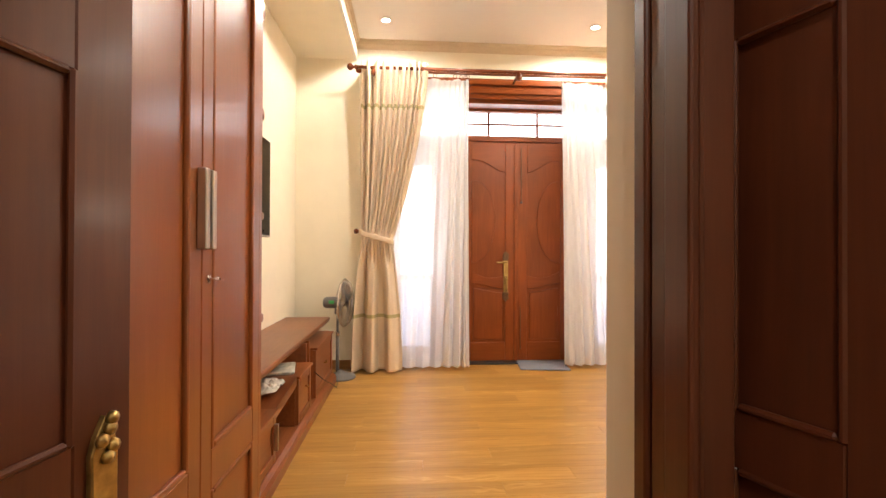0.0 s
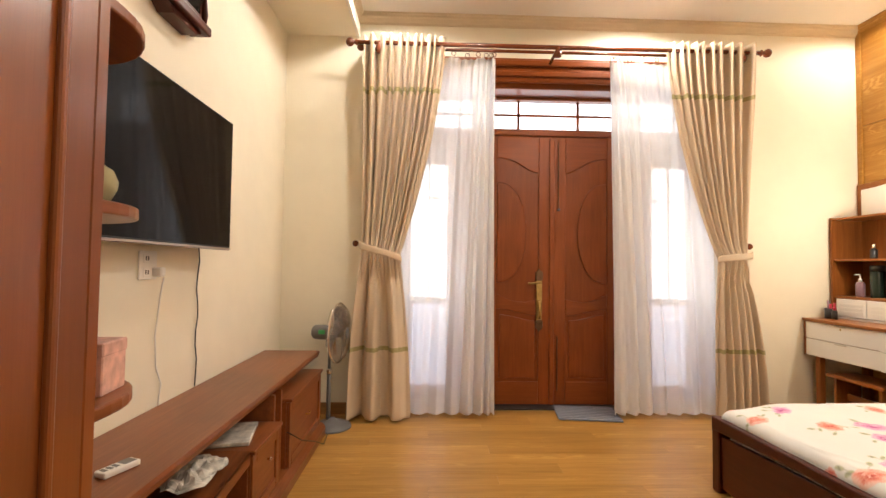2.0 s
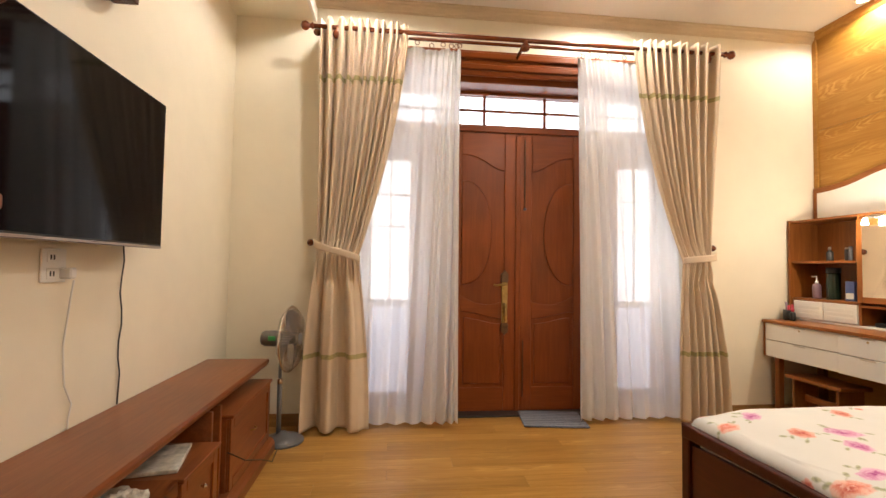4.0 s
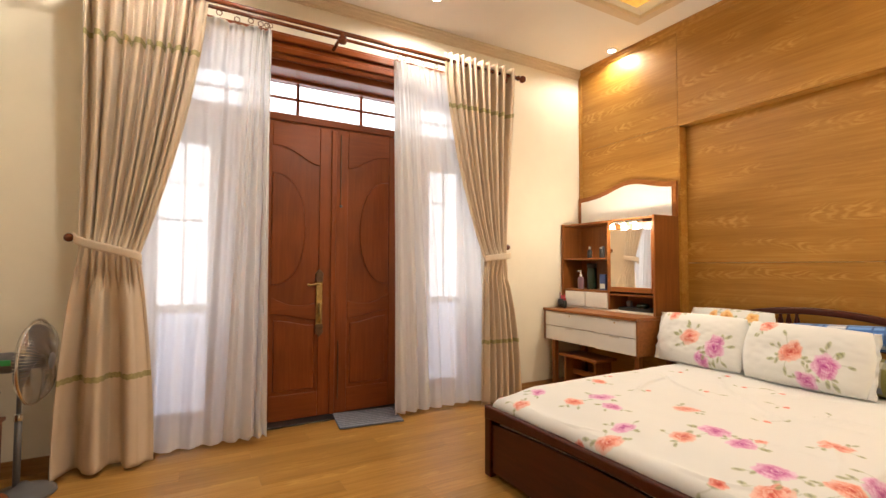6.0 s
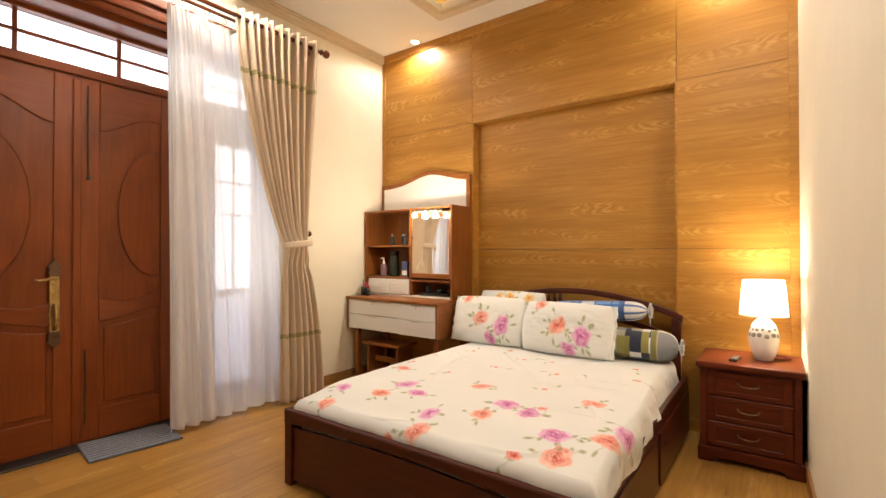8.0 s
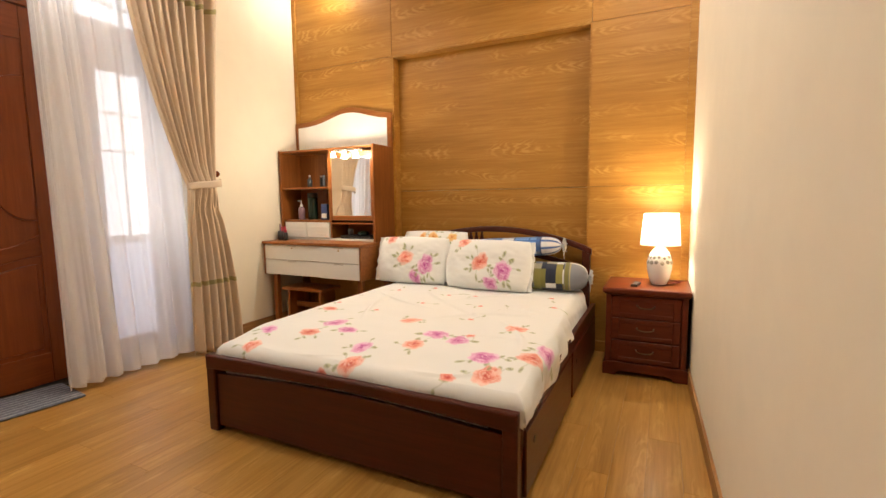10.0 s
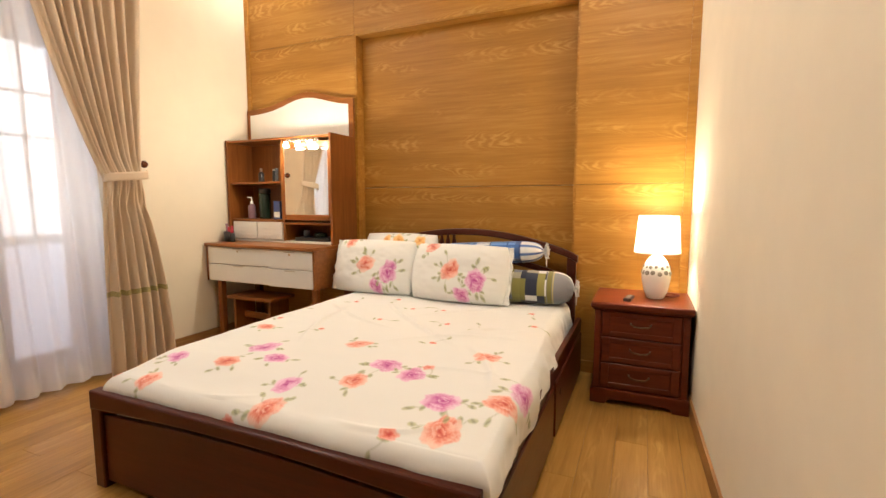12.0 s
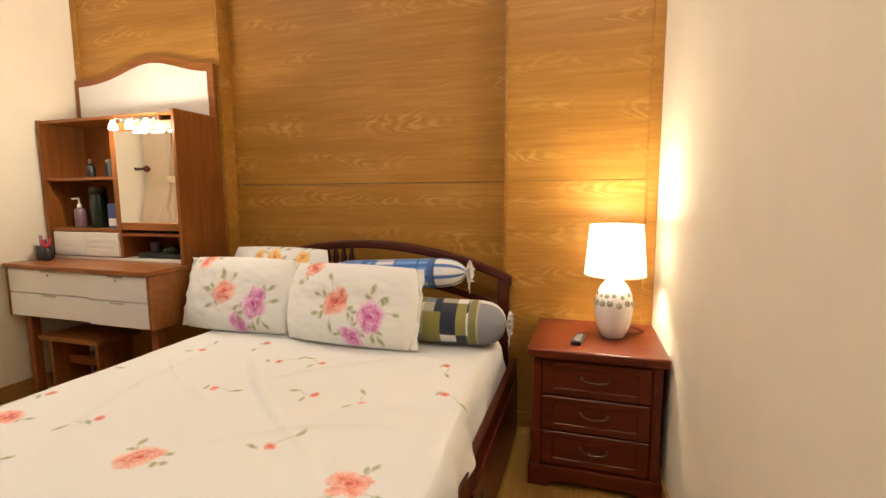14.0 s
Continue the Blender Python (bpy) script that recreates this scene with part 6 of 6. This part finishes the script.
# arched head board with white inset
def head_z(y):
    t = (y + hw) / (2 * hw)
    return 1.150 + 0.098 * math.exp(-((t - 0.42) / 0.26) ** 2) - 0.01 * t
ys = [-hw + 2 * hw * i / 28 for i in range(29)]
part("head_board", prism([(-hw, 0.846), (hw, 0.846)] + [(y, head_z(y)) for y in reversed(ys)], "x", -0.028, -0.001, 0.004), M_VANY, hutch)
ins = [y * 0.925 for y in ys]
part("head_inset", prism([(ins[0], 0.850), (ins[-1], 0.850)] + [(y, head_z(y) - 0.048) for y in reversed(ins)], "x", -0.034, -0.026, 0.003), M_WHITE, hutch, "white padded inset")
# lamp bar
vl = thing("vanity_light", (3.36, 4.05, 1.635), "chrome vanity light with three lit glass bulbs", "wall light")
part("bar", box((-0.005, -0.15, -0.012), (0.028, 0.15, 0.016), 0.005, 2), M_CHROME, vl)
for ky in (-0.12, 0.0, 0.12):
    arm = part("arm", tube([(0.0, ky, 0.0), (-0.04, ky, 0.004), (-0.055, ky, -0.012)], 0.007, 8), M_CHROME, vl, smooth=True)
    part("glass_shade", lathe([(0.008, -0.01), (0.012, -0.018), (0.019, -0.036), (0.022, -0.054), (0.016, -0.058)], 18, (-0.058, ky, 0)), M_BULBON, arm, "glowing frosted glass shade", smooth=True)


# ---- small things on the vanity ----
def bottle(place, profile, mat, label, cat="bottle", cap=None):
    th = thing("bottle", place, label, cat)
    part("bottle_body", lathe(profile, 18), mat, th, smooth=True)
    if cap:
        part("cap", lathe(cap[0], 14), cap[1], th, smooth=True)
    return th


Z1, Z2 = 0.8265 + 0.1895, 0.8265 + 0.4995
lot = bottle((3.45, 4.70, Z1), [(0.028, 0), (0.031, 0.006), (0.031, 0.10), (0.024, 0.118), (0.012, 0.124)], M_PURPLE, "mauve pump lotion bottle on the vanity shelf", cap=([(0.012, 0.124), (0.012, 0.145), (0.005, 0.147), (0.005, 0.17)], M_WHITE))
part("nozzle", tube([(0, 0, 0.165), (0, 0, 0.182), (-0.035, 0.01, 0.180)], 0.005, 8), M_WHITE, lot)
bottle((3.50, 4.60, Z1), [(0.046, 0), (0.048, 0.005), (0.048, 0.205), (0.044, 0.212)], M_DARKGREEN, "dark green cylindrical canister on the vanity shelf", "canister", ([(0.049, 0.212), (0.049, 0.252), (0.044, 0.257)], M_BLACK))
bb = thing("carton", (3.46, 4.415, Z1), "small blue and white carton on the vanity shelf", "carton")
part("carton_body", box((-0.02, -0.035, 0), (0.03, 0.035, 0.15), 0.002), M_BLUE, bb)
part("label_panel", box((-0.0215, -0.03, 0.015), (-0.0195, 0.03, 0.06), 0), M_WHITE, bb)
bottle((3.47, 4.60, Z2), [(0.022, 0), (0.024, 0.004), (0.024, 0.07), (0.010, 0.085)], M_BLACK, "small dark bottle on the upper vanity shelf", cap=([(0.010, 0.085), (0.010, 0.115)], M_STEEL))
bottle((3.47, 4.46, Z2), [(0.013, 0), (0.014, 0.003), (0.014, 0.085), (0.012, 0.09)], M_BLACK, "small black lipstick tube", "lipstick", ([(0.010, 0.09), (0.010, 0.105)], M_STEEL))
bottle((3.46, 4.42, Z2), [(0.012, 0), (0.013, 0.003), (0.013, 0.105), (0.011, 0.11)], M_GREYD, "small grey cosmetic tube", "tube")
pot = thing("pen_cup", (3.30, 4.815, 0.8265), "black cup with red and white cosmetics on the vanity", "cup")
part("cup", lathe([(0.036, 0), (0.040, 0.004), (0.041, 0.085), (0.037, 0.085), (0.035, 0.02)], 20), M_BLACK, pot, smooth=True)
for k, (dx, dy, h, m) in enumerate(((0.0, 0.015, 0.15, M_PURPLE), (-0.012, -0.014, 0.125, M_REDP), (0.015, -0.008, 0.13, M_REDP), (0.01, 0.012, 0.12, M_BLACK))):
    part("tube", tube([(dx, dy, 0.015), (dx * 1.6, dy * 1.6, h)], 0.009, 10), m, pot, smooth=True)
lip = bottle((3.27, 4.745, 0.8265), [(0.018, 0), (0.020, 0.003), (0.020, 0.065), (0.012, 0.075)], M_BLACK, "small black cosmetic jar on the vanity", "jar", ([(0.013, 0.075), (0.013, 0.10)], M_REDP))
tray = thing("cosmetic_tray", (3.50, 4.05, 0.8430), "dark tray of small cosmetics under the mirror", "tray")
part("tray_body", box((-0.08, -0.17, 0), (0.09, 0.17, 0.03), 0.006), M_BLACK, tray)
part("green_pouch", lathe([(0.03, 0.0), (0.055, 0.01), (0.05, 0.035), (0.01, 0.045)], 16, (-0.02, -0.05, 0.028)), M_DARKGREEN, tray, smooth=True)
part("jar", lathe([(0.025, 0), (0.026, 0.05), (0.02, 0.06)], 14, (-0.01, 0.10, 0.028)), M_GREYD, tray, smooth=True)

stool = thing("stool", (3.28, 4.47, 0), "small honey wooden stool tucked under the vanity", "stool")
part("seat", box((-0.13, -0.235, 0.375), (0.14, 0.235, 0.402), 0.006, 2), M_VANY, stool)
for sy in (-1, 1):
    part("leg_board", box((-0.10, sy * 0.185 - 0.012, 0), (0.11, sy * 0.185 + 0.012, 0.375), 0.003), M_VAN, stool)
part("stretcher", box((-0.012, -0.173, 0.20), (0.012, 0.173, 0.25), 0.003), M_VANY, stool)
bin_ = thing("waste_bin", (3.42, 4.80, 0), "small pale plastic bin under the vanity", "bin")
part("bin_body", lathe([(0.07, 0), (0.072, 0.004), (0.085, 0.20), (0.089, 0.205), (0.082, 0.205), (0.068, 0.01)], 24), M_WHITE, bin_, smooth=True)


# ---- floor planks ----
PW, PL = 0.142, 1.215
plank_me = {}
row, y = 0, -1.58
while y < 5.09:
    y1 = min(y + PW, 5.10)
    x = WX - 1.2 + (row * 0.405) % PL
    while x < 3.78:
        x0, x1 = max(x, WX + 0.001), min(x + PL, 3.77)
        if y1 < 1.07:
            x1 = min(x1, 0.96)
        if x1 - x0 > 0.03:
            key_ = (round(x1 - x0, 3), round(y1 - y, 3))
            if key_ not in plank_me:
                b_ = box((-(x1 - x0) / 2 + 0.0004, -(y1 - y) / 2 + 0.0004, -0.0095), ((x1 - x0) / 2 - 0.0004, (y1 - y) / 2 - 0.0004, 0.0), 0.0004)
                me_ = bpy.data.meshes.new("plank")
                b_.to_mesh(me_)
                b_.free()
                me_.materials.append(M_FLOOR)
                plank_me[key_] = me_
            ob = new("plank", plank_me[key_])
            ob.parent = floor
            ob.location = ((x0 + x1) / 2, (y + y1) / 2, 0.0)
        x += PL
    y += PW
    row += 1
